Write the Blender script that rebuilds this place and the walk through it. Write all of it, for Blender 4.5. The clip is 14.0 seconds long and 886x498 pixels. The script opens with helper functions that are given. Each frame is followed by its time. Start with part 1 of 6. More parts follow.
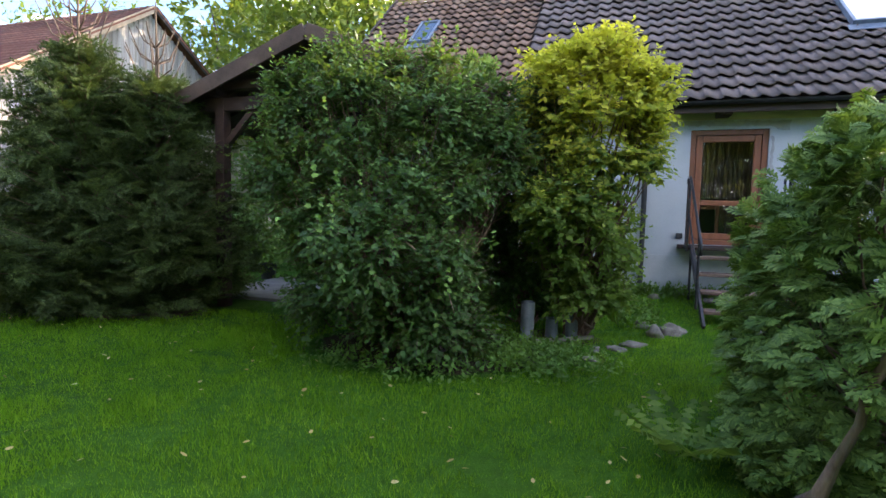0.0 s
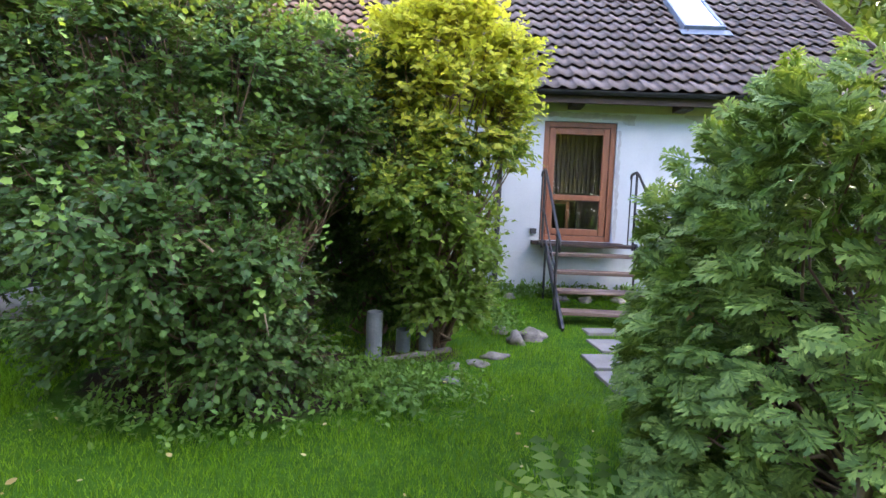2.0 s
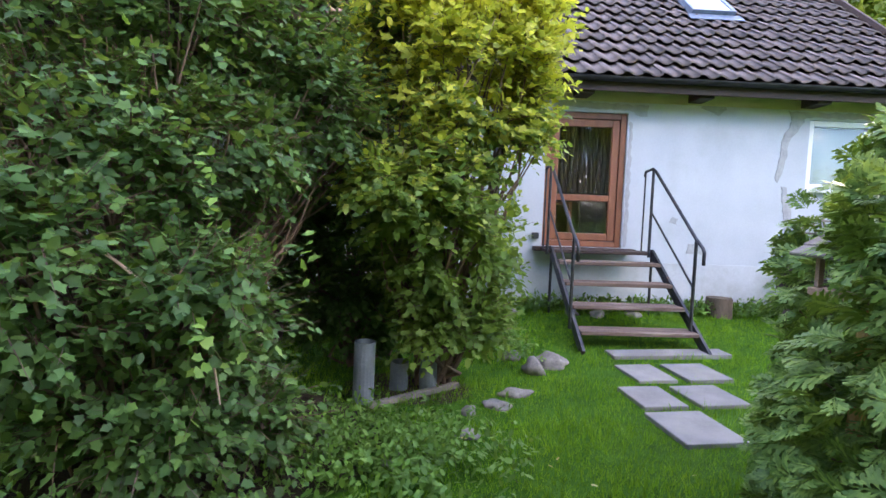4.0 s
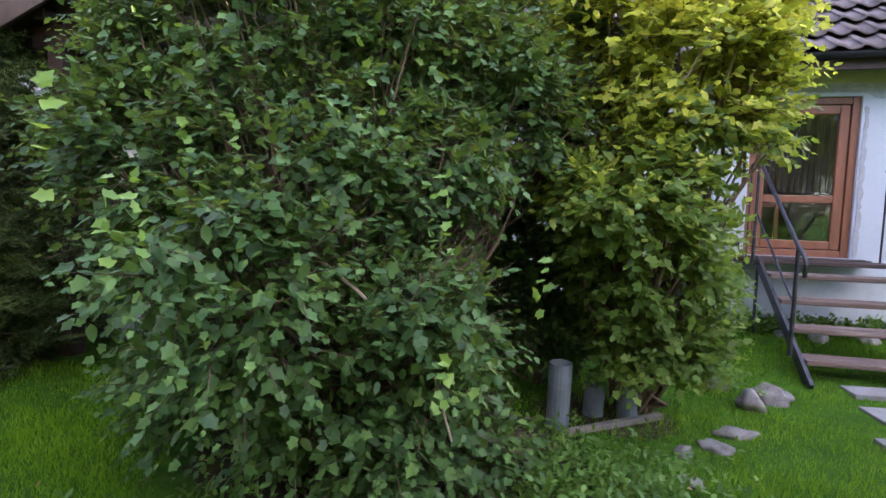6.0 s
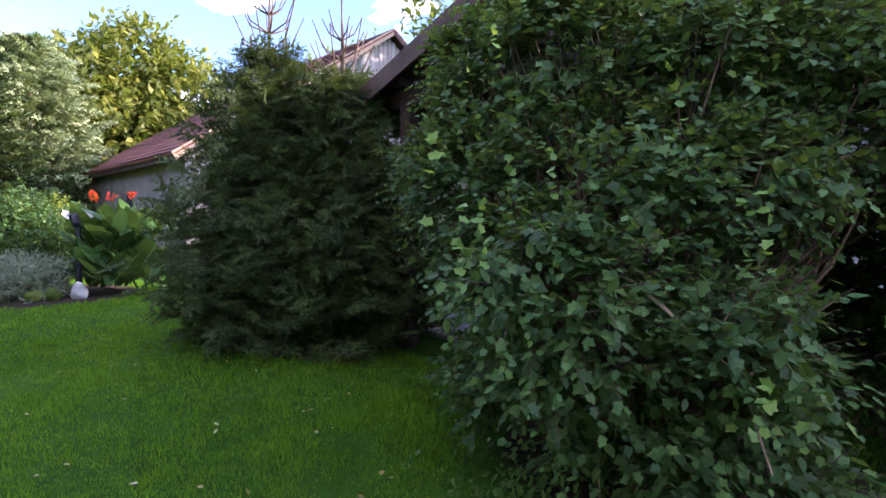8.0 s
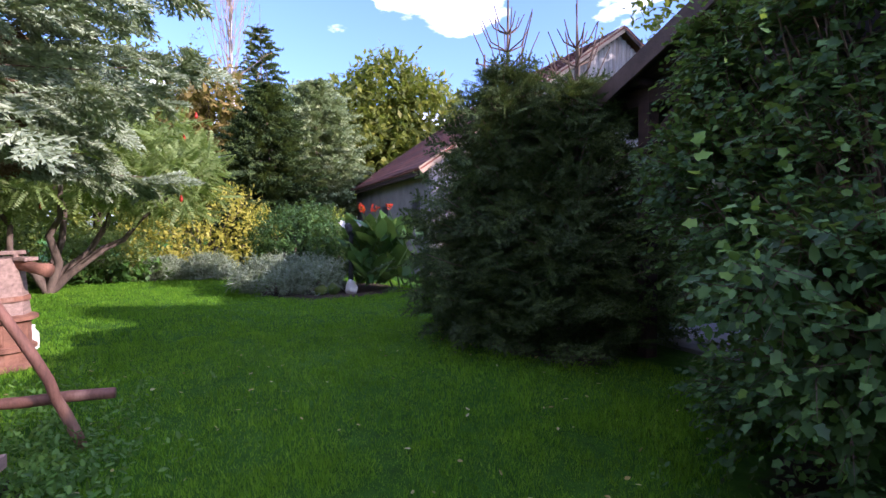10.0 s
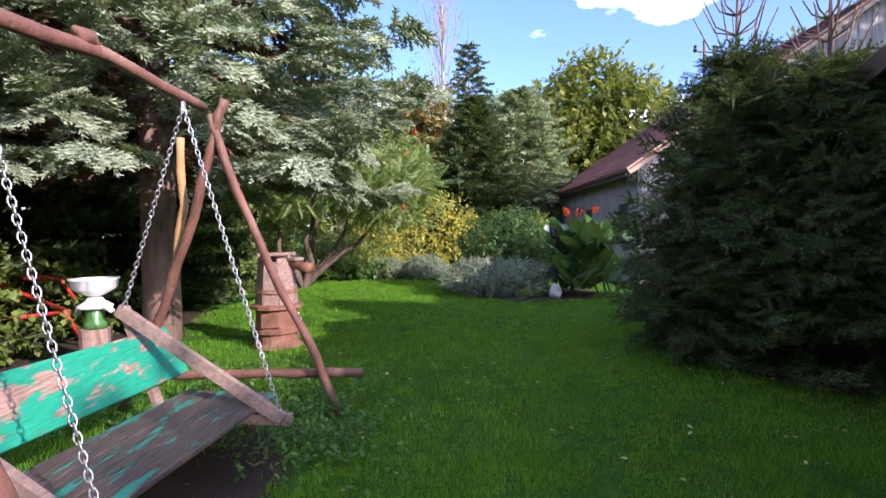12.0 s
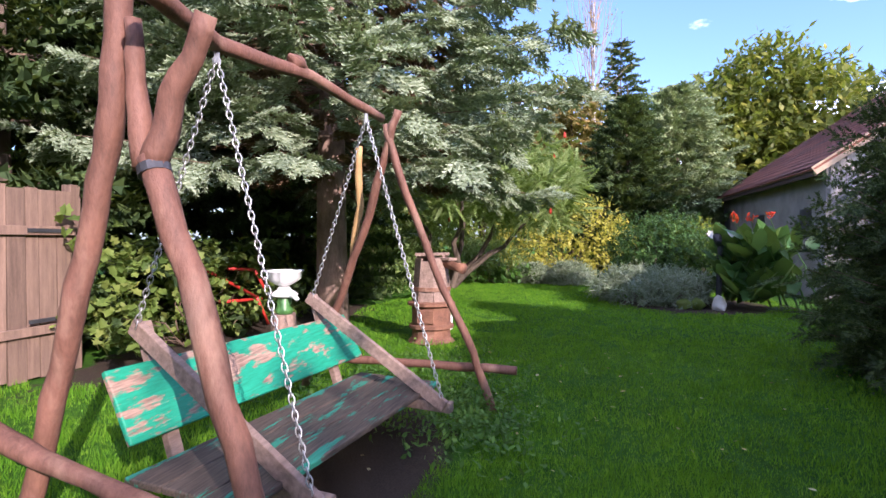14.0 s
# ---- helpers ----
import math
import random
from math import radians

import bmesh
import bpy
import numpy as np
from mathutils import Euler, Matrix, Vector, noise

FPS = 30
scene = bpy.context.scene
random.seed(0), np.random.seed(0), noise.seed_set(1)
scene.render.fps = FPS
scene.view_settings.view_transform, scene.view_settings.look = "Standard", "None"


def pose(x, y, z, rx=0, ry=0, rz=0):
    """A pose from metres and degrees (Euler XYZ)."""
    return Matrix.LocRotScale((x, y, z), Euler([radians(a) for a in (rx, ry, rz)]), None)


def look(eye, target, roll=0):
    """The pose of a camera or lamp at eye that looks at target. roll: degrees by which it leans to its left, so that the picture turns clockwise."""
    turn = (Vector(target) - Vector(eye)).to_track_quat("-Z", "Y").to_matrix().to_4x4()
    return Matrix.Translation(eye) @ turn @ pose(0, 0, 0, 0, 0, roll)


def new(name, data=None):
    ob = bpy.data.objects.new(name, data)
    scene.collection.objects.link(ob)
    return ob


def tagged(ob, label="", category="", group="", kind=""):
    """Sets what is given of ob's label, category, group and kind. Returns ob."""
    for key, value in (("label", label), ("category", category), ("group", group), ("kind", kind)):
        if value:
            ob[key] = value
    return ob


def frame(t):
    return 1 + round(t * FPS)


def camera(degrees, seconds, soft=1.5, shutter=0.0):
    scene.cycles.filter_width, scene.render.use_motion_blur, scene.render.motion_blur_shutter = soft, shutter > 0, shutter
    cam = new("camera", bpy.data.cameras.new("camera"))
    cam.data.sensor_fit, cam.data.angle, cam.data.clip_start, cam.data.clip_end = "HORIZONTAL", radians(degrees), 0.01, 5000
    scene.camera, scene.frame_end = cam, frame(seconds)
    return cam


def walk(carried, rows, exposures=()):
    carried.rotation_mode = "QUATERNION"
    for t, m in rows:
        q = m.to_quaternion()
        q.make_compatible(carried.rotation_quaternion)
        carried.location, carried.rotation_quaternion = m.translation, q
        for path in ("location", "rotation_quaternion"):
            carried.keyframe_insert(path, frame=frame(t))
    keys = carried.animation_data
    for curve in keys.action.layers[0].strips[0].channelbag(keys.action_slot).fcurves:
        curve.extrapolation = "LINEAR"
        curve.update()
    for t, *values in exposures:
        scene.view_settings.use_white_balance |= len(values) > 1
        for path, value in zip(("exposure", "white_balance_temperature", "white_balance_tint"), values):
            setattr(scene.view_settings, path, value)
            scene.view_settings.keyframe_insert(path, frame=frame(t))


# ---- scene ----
cam = camera(80.9, 14.0)
PATH = [
    (0, (-2.167, -8.787, 1.435), (-2.775, -6.888, 1.284), 1.2),
    (0.5, (-2.231, -8.555, 1.417), (-2.629, -6.601, 1.265), 1.7),
    (1, (-2.254, -8.253, 1.411), (-2.514, -6.276, 1.257), 1.9),
    (1.5, (-2.277, -7.993, 1.396), (-2.417, -6.004, 1.241), 2.1),
    (2, (-2.304, -7.709, 1.399), (-2.345, -5.716, 1.241), 2.2),
    (2.2, (-2.314, -7.601, 1.402), (-2.326, -5.607, 1.246), 2.2),
    (4.3, (-2.714, -6.61, 1.36), (-2.619, -4.617, 1.221), 2.2),
    (4.5, (-2.775, -6.569, 1.375), (-2.676, -4.577, 1.233), 2.3),
    (5, (-2.895, -6.528, 1.408), (-2.813, -4.535, 1.264), 2.3),
    (5.5, (-2.974, -6.516, 1.43), (-3.1, -4.526, 1.274), 2.2),
    (6, (-2.99, -6.503, 1.445), (-3.452, -4.565, 1.278), 1.5),
    (6.5, (-2.986, -6.506, 1.437), (-3.758, -4.667, 1.286), 0.8),
    (7, (-2.972, -6.542, 1.444), (-3.998, -4.83, 1.31), 0.5),
    (7.5, (-2.973, -6.63, 1.448), (-4.187, -5.044, 1.332), 0.5),
    (8, (-2.978, -6.72, 1.446), (-4.366, -5.284, 1.338), 0.3),
    (8.5, (-2.987, -6.797, 1.44), (-4.527, -5.525, 1.34), 0.2),
    (9, (-2.981, -6.86, 1.433), (-4.656, -5.772, 1.341), -0.1),
    (9.2, (-2.979, -6.875, 1.433), (-4.692, -5.846, 1.343), -0.2),
    (11.3, (-2.879, -6.981, 1.455), (-4.865, -6.762, 1.385), -0.9),
    (11.5, (-2.879, -7.007, 1.449), (-4.872, -6.853, 1.383), -0.9),
    (12, (-2.855, -7.025, 1.449), (-4.854, -7.024, 1.389), -0.9),
    (12.5, (-2.84, -7.05, 1.44), (-4.835, -7.184, 1.387), -0.9),
    (13, (-2.82, -7.082, 1.436), (-4.801, -7.347, 1.388), -0.8),
    (13.5, (-2.786, -7.108, 1.426), (-4.746, -7.501, 1.384), -0.3),
    (14, (-2.747, -7.136, 1.418), (-4.674, -7.668, 1.381), 0.1),
]
walk(cam, [(t, look(eye, target, roll)) for t, eye, target, roll in PATH],
     exposures=[(0, 2.3, 6600, 16), (0.7, 2.9, 6800, 17), (1.2, 3.2, 6900, 21), (2.2, 3.28, 6850, 24), (5, 3.22, 6850, 26), (6.5, 2.97, 6600, 32), (7.5, 2.63, 6200, 35), (8.2, 1.98, 5850, 39), (9, 1.58, 5600, 41), (11.3, 1.44, 5650, 36), (14, 1.5, 5750, 33)])

# ---------- exposure and white balance are keyed with the walk ----------
# ---------- world, sun ----------
SUN_AZ, SUN_EL = 42.0, 24.5          # degrees from +y towards +x, and above the ground
world = bpy.data.worlds.new("sky")
scene.world = world
world.use_nodes = True
wn, wl = world.node_tree.nodes, world.node_tree.links
wn.clear()
w_out = wn.new("ShaderNodeOutputWorld")
w_bg = wn.new("ShaderNodeBackground")
w_sky = wn.new("ShaderNodeTexSky")
w_sky.sky_type = "NISHITA"
w_sky.sun_disc = False
w_sky.sun_elevation = radians(SUN_EL)
w_sky.sun_rotation = radians(SUN_AZ)
w_sky.air_density, w_sky.dust_density, w_sky.ozone_density = 1.0, 1.3, 4.5
w_tc = wn.new("ShaderNodeTexCoord")
w_map = wn.new("ShaderNodeMapping")
w_map.inputs["Scale"].default_value = (1.0, 1.0, 2.6)
w_map.inputs["Location"].default_value = (2.6, 1.3, 0.35)
w_noise = wn.new("ShaderNodeTexNoise")
w_noise.inputs["Scale"].default_value = 2.7
w_noise.inputs["Detail"].default_value = 7.0
w_noise.inputs["Roughness"].default_value = 0.55
w_ramp = wn.new("ShaderNodeValToRGB")
w_ramp.color_ramp.elements[0].position, w_ramp.color_ramp.elements[1].position = 0.53, 0.70
w_mix = wn.new("ShaderNodeMix")
w_mix.data_type = "RGBA"
w_mix.inputs["B"].default_value = (21.0, 20.5, 19.6, 1)
wl.new(w_tc.outputs["Generated"], w_map.inputs["Vector"])
wl.new(w_map.outputs["Vector"], w_noise.inputs["Vector"])
wl.new(w_noise.outputs["Fac"], w_ramp.inputs["Fac"])
wl.new(w_ramp.outputs["Color"], w_mix.inputs["Factor"])
wl.new(w_sky.outputs["Color"], w_mix.inputs["A"])
wl.new(w_mix.outputs["Result"], w_bg.inputs["Color"])
w_bg.inputs["Strength"].default_value = 0.15
wl.new(w_bg.outputs["Background"], w_out.inputs["Surface"])

sun_data = bpy.data.lights.new("sun", "SUN")
sun_data.energy, sun_data.angle, sun_data.color = 3.3, radians(0.5), (1.0, 0.88, 0.70)
sun = new("sun", sun_data)
_a, _e = radians(SUN_AZ), radians(SUN_EL)
SUN_DIR = Vector((math.sin(_a) * math.cos(_e), math.cos(_a) * math.cos(_e), math.sin(_e)))
sun.matrix_world = look(SUN_DIR * 60, (0, 0, 0))

# ---------- materials ----------
def ramp_node(nt, fac, stops):
    r = nt.nodes.new("ShaderNodeValToRGB")
    while len(r.color_ramp.elements) < len(stops):
        r.color_ramp.elements.new(0.5)
    for el, (p, c) in zip(r.color_ramp.elements, stops):
        el.position, el.color = p, (*c, 1)
    nt.links.new(fac, r.inputs["Fac"])
    return r.outputs["Color"]


def noise_node(nt, vec, scale, detail=4.0, rough=0.6):
    n = nt.nodes.new("ShaderNodeTexNoise")
    n.inputs["Scale"].default_value, n.inputs["Detail"].default_value, n.inputs["Roughness"].default_value = scale, detail, rough
    if vec is not None:
        nt.links.new(vec, n.inputs["Vector"])
    return n.outputs["Fac"]


def mix_node(nt, fac, a, b, kind="MIX"):
    m = nt.nodes.new("ShaderNodeMix")
    m.data_type, m.blend_type = "RGBA", kind
    for value, name in ((fac, "Factor"), (a, "A"), (b, "B")):
        if isinstance(value, (int, float)):
            m.inputs[name].default_value = value
        elif isinstance(value, tuple):
            m.inputs[name].default_value = (*value, 1)
        else:
            nt.links.new(value, m.inputs[name])
    return m.outputs["Result"]


def math_node(nt, op, a, b=0.0):
    m = nt.nodes.new("ShaderNodeMath")
    m.operation = op
    for n, value in enumerate((a, b)):
        if isinstance(value, (int, float)):
            m.inputs[n].default_value = value
        else:
            nt.links.new(value, m.inputs[n])
    return m.outputs[0]


def fresh(name):
    m = bpy.data.materials.new(name)
    m.use_nodes = True
    nt = m.node_tree
    return m, nt, nt.nodes["Principled BSDF"]


def coords(nt, scale=(1, 1, 1), rot=(0, 0, 0)):
    tc = nt.nodes.new("ShaderNodeTexCoord")
    mp = nt.nodes.new("ShaderNodeMapping")
    mp.inputs["Scale"].default_value = scale
    mp.inputs["Rotation"].default_value = rot
    nt.links.new(tc.outputs["Object"], mp.inputs["Vector"])
    return mp.outputs["Vector"]


def bump(nt, bsdf, height, strength=0.4, distance=0.01):
    b = nt.nodes.new("ShaderNodeBump")
    b.inputs["Strength"].default_value, b.inputs["Distance"].default_value = strength, distance
    nt.links.new(height, b.inputs["Height"])
    nt.links.new(b.outputs["Normal"], bsdf.inputs["Normal"])


def surface(name, dark, light, scale=6.0, rough=0.8, metal=0.0, stretch=(1, 1, 1), stain=None, stain_amount=0.5, relief=0.4, fine=60.0, piece=0.0, rot=(0, 0, 0)):
    """A weathered solid: two-scale colour noise, optional stain colour, relief; piece: brightness spread from piece to piece."""
    m, nt, bsdf = fresh(name)
    v = coords(nt, stretch, rot)
    big, small = noise_node(nt, v, scale, 5), noise_node(nt, v, fine, 3, 0.7)
    both = math_node(nt, "ADD", math_node(nt, "MULTIPLY", big, 0.65), math_node(nt, "MULTIPLY", small, 0.35))
    col = ramp_node(nt, both, [(0.32, dark), (0.68, light)])
    if stain:
        blot = noise_node(nt, v, scale * 0.37, 6, 0.65)
        f = ramp_node(nt, blot, [(0.62 - 0.25 * stain_amount, (0, 0, 0)), (0.72, (1, 1, 1))])
        col = mix_node(nt, f, col, stain)
    if piece:
        info = nt.nodes.new("ShaderNodeObjectInfo")
        geo = nt.nodes.new("ShaderNodeNewGeometry")
        r = math_node(nt, "FRACT", math_node(nt, "ADD", info.outputs["Random"], geo.outputs["Random Per Island"]))
        g = math_node(nt, "ADD", math_node(nt, "MULTIPLY", r, 2 * piece), 1 - piece)
        cmb = nt.nodes.new("ShaderNodeCombineColor")
        for k in ("Red", "Green", "Blue"):
            nt.links.new(g, cmb.inputs[k])
        col = mix_node(nt, 1.0, col, cmb.outputs["Color"], "MULTIPLY")
    nt.links.new(col, bsdf.inputs["Base Color"])
    bsdf.inputs["Roughness"].default_value, bsdf.inputs["Metallic"].default_value = rough, metal
    bump(nt, bsdf, both, relief, 0.012)
    return m


def leaf_material(name, stops, through_light=0.45, rough=0.5, gloss=0.3, height=None):
    """Foliage: each leaf its own tint, some light comes through; height=(z0, z1, colour): leaves shift to another
    colour upwards.
    """
    m, nt, bsdf = fresh(name)
    geo = nt.nodes.new("ShaderNodeNewGeometry")
    v = coords(nt)
    patch = noise_node(nt, v, 2.3, 3)
    r = math_node(nt, "ADD", math_node(nt, "MULTIPLY", geo.outputs["Random Per Island"], 0.6), math_node(nt, "MULTIPLY", math_node(nt, "SUBTRACT", patch, 0.25), 0.8))
    col = ramp_node(nt, r, stops)
    if height:
        z0, z1, top_tint = height
        sep = nt.nodes.new("ShaderNodeSeparateXYZ")
        nt.links.new(v, sep.inputs[0])
        up = math_node(nt, "DIVIDE", math_node(nt, "SUBTRACT", sep.outputs["Z"], z0), z1 - z0)
        up = math_node(nt, "ADD", up, math_node(nt, "MULTIPLY", math_node(nt, "SUBTRACT", geo.outputs["Random Per Island"], 0.5), 0.9))
        clamp = nt.nodes.new("ShaderNodeClamp")
        nt.links.new(up, clamp.inputs["Value"])
        col = mix_node(nt, clamp.outputs[0], col, top_tint)
    nt.links.new(col, bsdf.inputs["Base Color"])
    bsdf.inputs["Roughness"].default_value = rough
    bsdf.inputs["Specular IOR Level"].default_value = gloss
    tr = nt.nodes.new("ShaderNodeBsdfTranslucent")
    bright = mix_node(nt, 0.5, col, (0.32, 0.42, 0.03))
    nt.links.new(bright, tr.inputs["Color"])
    mx = nt.nodes.new("ShaderNodeMixShader")
    mx.inputs[0].default_value = through_light
    nt.links.new(bsdf.outputs[0], mx.inputs[1])
    nt.links.new(tr.outputs[0], mx.inputs[2])
    nt.links.new(mx.outputs[0], nt.nodes["Material Output"].inputs["Surface"])
    return m


M = {}
M["bark"] = surface("bark", (0.05, 0.035, 0.025), (0.17, 0.125, 0.09), 9, 0.95, stretch=(1, 1, 0.25), relief=1.0)
# Lighter copy of bark: the sunlight on trunk and logs is in its colour.
M["bark_lit"] = surface("sun_lightened_bark", (0.12, 0.075, 0.055), (0.36, 0.24, 0.18), 7, 0.95, stretch=(1, 1, 0.4), relief=1.0)
M["birch_bark"] = surface("birch_bark", (0.45, 0.42, 0.38), (0.75, 0.72, 0.68), 5, 0.8, stretch=(1, 1, 0.3))
M["twig"] = surface("twig_bark", (0.08, 0.05, 0.035), (0.22, 0.15, 0.1), 12, 0.9)
M["dead_wood"] = surface("dead_wood", (0.05, 0.036, 0.026), (0.23, 0.17, 0.13), 10, 0.95, stretch=(1, 1, 0.3), stain=(0.1, 0.12, 0.05), stain_amount=0.4, relief=1.0)
M["dry_twig"] = surface("dry_twig", (0.2, 0.14, 0.09), (0.4, 0.3, 0.2), 12, 0.9)
M["leaf_dark"] = leaf_material("shrub_leaf", [(0.05, (0.016, 0.044, 0.014)), (0.5, (0.048, 0.118, 0.034)), (0.8, (0.105, 0.21, 0.055)), (1.0, (0.22, 0.33, 0.06))], 0.3, 0.5, 0.25)
# Yellow of the upper leaves is brightened for sun shining through the top.
M["leaf_yellow"] = leaf_material("yellow_topped_shrub_leaf", [(0.1, (0.05, 0.11, 0.022)), (0.6, (0.12, 0.215, 0.045)), (1.0, (0.26, 0.36, 0.08))], 0.5, 0.5, 0.3, (1.6, 2.9, (0.66, 0.63, 0.07)))
M["leaf_gold"] = leaf_material("golden_shrub_leaf", [(0.1, (0.36, 0.34, 0.05)), (0.6, (0.6, 0.54, 0.09)), (1.0, (0.72, 0.64, 0.18))], 0.55)
M["leaf_tree"] = leaf_material("tree_leaf", [(0.1, (0.05, 0.09, 0.02)), (0.6, (0.14, 0.19, 0.035)), (1.0, (0.3, 0.3, 0.06))], 0.4)
M["leaf_maple"] = leaf_material("maple_leaf", [(0.1, (0.06, 0.09, 0.018)), (0.6, (0.16, 0.18, 0.028)), (1.0, (0.38, 0.34, 0.05))], 0.4)
M["leaf_rust"] = leaf_material("turning_leaf", [(0.1, (0.12, 0.1, 0.03)), (0.6, (0.24, 0.17, 0.05)), (1.0, (0.33, 0.22, 0.08))], 0.35)
M["leaf_sumac"] = leaf_material("sumac_leaf", [(0.1, (0.10, 0.17, 0.045)), (0.6, (0.24, 0.33, 0.10)), (1.0, (0.42, 0.48, 0.2))], 0.5)
M["leaf_silver"] = leaf_material("silver_leaf", [(0.1, (0.12, 0.17, 0.09)), (0.6, (0.26, 0.32, 0.19)), (1.0, (0.46, 0.5, 0.36))], 0.25)
M["leaf_canna"] = leaf_material("canna_leaf", [(0.1, (0.03, 0.09, 0.025)), (0.6, (0.07, 0.17, 0.045)), (1.0, (0.14, 0.27, 0.07))], 0.35, 0.4, 0.5)
M["leaf_ivy"] = leaf_material("creeper_leaf", [(0.1, (0.06, 0.11, 0.025)), (0.6, (0.17, 0.24, 0.05)), (1.0, (0.34, 0.36, 0.1))], 0.4)
M["thuja"] = leaf_material("thuja_spray", [(0.1, (0.035, 0.095, 0.022)), (0.55, (0.115, 0.22, 0.045)), (1.0, (0.27, 0.4, 0.09))], 0.25, 0.6, 0.3)
M["needle_dark"] = leaf_material("dark_needle", [(0.1, (0.014, 0.028, 0.01)), (0.5, (0.05, 0.085, 0.028)), (0.8, (0.1, 0.145, 0.042)), (1.0, (0.19, 0.24, 0.07))], 0.15, 0.6, 0.25)
M["needle_blue"] = leaf_material("silver_blue_needle", [(0.1, (0.12, 0.16, 0.09)), (0.55, (0.3, 0.365, 0.235)), (1.0, (0.54, 0.6, 0.42))], 0.3, 0.6, 0.25)
M["needle_pine"] = leaf_material("pine_needle", [(0.1, (0.15, 0.20, 0.09)), (0.6, (0.32, 0.39, 0.19)), (1.0, (0.5, 0.56, 0.32))], 0.2, 0.6)
M["needle_brown"] = leaf_material("dry_needle", [(0.1, (0.10, 0.06, 0.035)), (0.6, (0.18, 0.11, 0.06)), (1.0, (0.27, 0.17, 0.1))], 0.1, 0.8)
M["grass_blade"] = leaf_material("grass_blade", [(0.1, (0.04, 0.155, 0.007)), (0.55, (0.115, 0.3, 0.013)), (0.95, (0.27, 0.46, 0.034))], 0.4, 0.55, 0.12)
M["weed"] = leaf_material("weed_leaf", [(0.1, (0.04, 0.11, 0.02)), (0.6, (0.085, 0.2, 0.035)), (1.0, (0.17, 0.3, 0.06))], 0.35)
M["fallen"] = leaf_material("fallen_leaf", [(0.1, (0.3, 0.2, 0.06)), (0.6, (0.45, 0.36, 0.14)), (1.0, (0.6, 0.55, 0.35))], 0.2)
M["petal_red"] = leaf_material("red_petal", [(0.1, (0.5, 0.02, 0.015)), (1.0, (0.75, 0.06, 0.03))], 0.35)
M["petal_white"] = surface("white_petal", (0.7, 0.68, 0.62), (0.85, 0.84, 0.8), 8, 0.6)


def lawn_material():
    m, nt, bsdf = fresh("lawn_ground")
    v = coords(nt)
    a, b, c = noise_node(nt, v, 0.6, 4), noise_node(nt, v, 9, 4), noise_node(nt, v, 120, 3, 0.7)
    s = math_node(nt, "ADD", math_node(nt, "ADD", math_node(nt, "MULTIPLY", a, 0.3), math_node(nt, "MULTIPLY", b, 0.35)), math_node(nt, "MULTIPLY", c, 0.35))
    col = ramp_node(nt, s, [(0.33, (0.016, 0.06, 0.004)), (0.5, (0.042, 0.13, 0.007)), (0.68, (0.09, 0.21, 0.016))])
    sep = nt.nodes.new("ShaderNodeSeparateXYZ")
    nt.links.new(v, sep.inputs[0])

    def bed(cx, cy, rx, ry):
        dx = math_node(nt, "DIVIDE", math_node(nt, "SUBTRACT", sep.outputs["X"], cx), rx)
        dy = math_node(nt, "DIVIDE", math_node(nt, "SUBTRACT", sep.outputs["Y"], cy), ry)
        d = math_node(nt, "ADD", math_node(nt, "MULTIPLY", dx, dx), math_node(nt, "MULTIPLY", dy, dy))
        d = math_node(nt, "ADD", d, math_node(nt, "MULTIPLY", math_node(nt, "SUBTRACT", noise_node(nt, v, 3.5, 5), 0.5), 1.3))
        return ramp_node(nt, d, [(0.75, (1, 1, 1)), (1.05, (0, 0, 0))])

    soil = ramp_node(nt, c, [(0.3, (0.03, 0.021, 0.014)), (0.7, (0.10, 0.075, 0.052))])
    for spot in ((-5.6, -8.55, 1.35, 0.62), (-3.95, -3.7, 1.2, 0.95), (-9.0, -3.3, 1.9, 1.0), (-2.7, -2.75, 0.5, 0.4), (-15.2, -4.9, 1.9, 1.7), (-9.8, -11.9, 3.6, 1.0)):
        col = mix_node(nt, bed(*spot), col, soil)
    nt.links.new(col, bsdf.inputs["Base Color"])
    bsdf.inputs["Roughness"].default_value = 0.9
    bsdf.inputs["Specular IOR Level"].default_value = 0.15
    bump(nt, bsdf, math_node(nt, "ADD", c, b), 0.9, 0.03)
    return m


M["lawn"] = lawn_material()
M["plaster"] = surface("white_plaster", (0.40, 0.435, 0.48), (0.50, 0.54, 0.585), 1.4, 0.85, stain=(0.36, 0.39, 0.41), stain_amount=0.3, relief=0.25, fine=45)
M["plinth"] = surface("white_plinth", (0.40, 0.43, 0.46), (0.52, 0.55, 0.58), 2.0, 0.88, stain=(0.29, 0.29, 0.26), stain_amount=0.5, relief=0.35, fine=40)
M["cornice"] = surface("yellowed_plaster", (0.42, 0.38, 0.24), (0.54, 0.50, 0.35), 2.5, 0.88, relief=0.3)
M["mortar"] = surface("grey_mortar", (0.27, 0.28, 0.29), (0.42, 0.43, 0.44), 9, 0.95, relief=0.8)
M["tile_dark"] = surface("dark_roof_tile", (0.095, 0.076, 0.074), (0.205, 0.162, 0.152), 3.2, 0.8, stain=(0.27, 0.175, 0.14), stain_amount=0.25, relief=0.4, fine=70, piece=0.28)
M["tile_brown"] = surface("brown_roof_tile", (0.14, 0.085, 0.06), (0.29, 0.185, 0.135), 3.2, 0.85, stain=(0.11, 0.085, 0.075), stain_amount=0.4, relief=0.5, fine=70, piece=0.3)
M["tile_red"] = surface("red_barn_tile", (0.16, 0.055, 0.035), (0.34, 0.13, 0.08), 2.2, 0.85, stain=(0.14, 0.09, 0.07), stain_amount=0.4, relief=0.5, fine=40, piece=0.25)
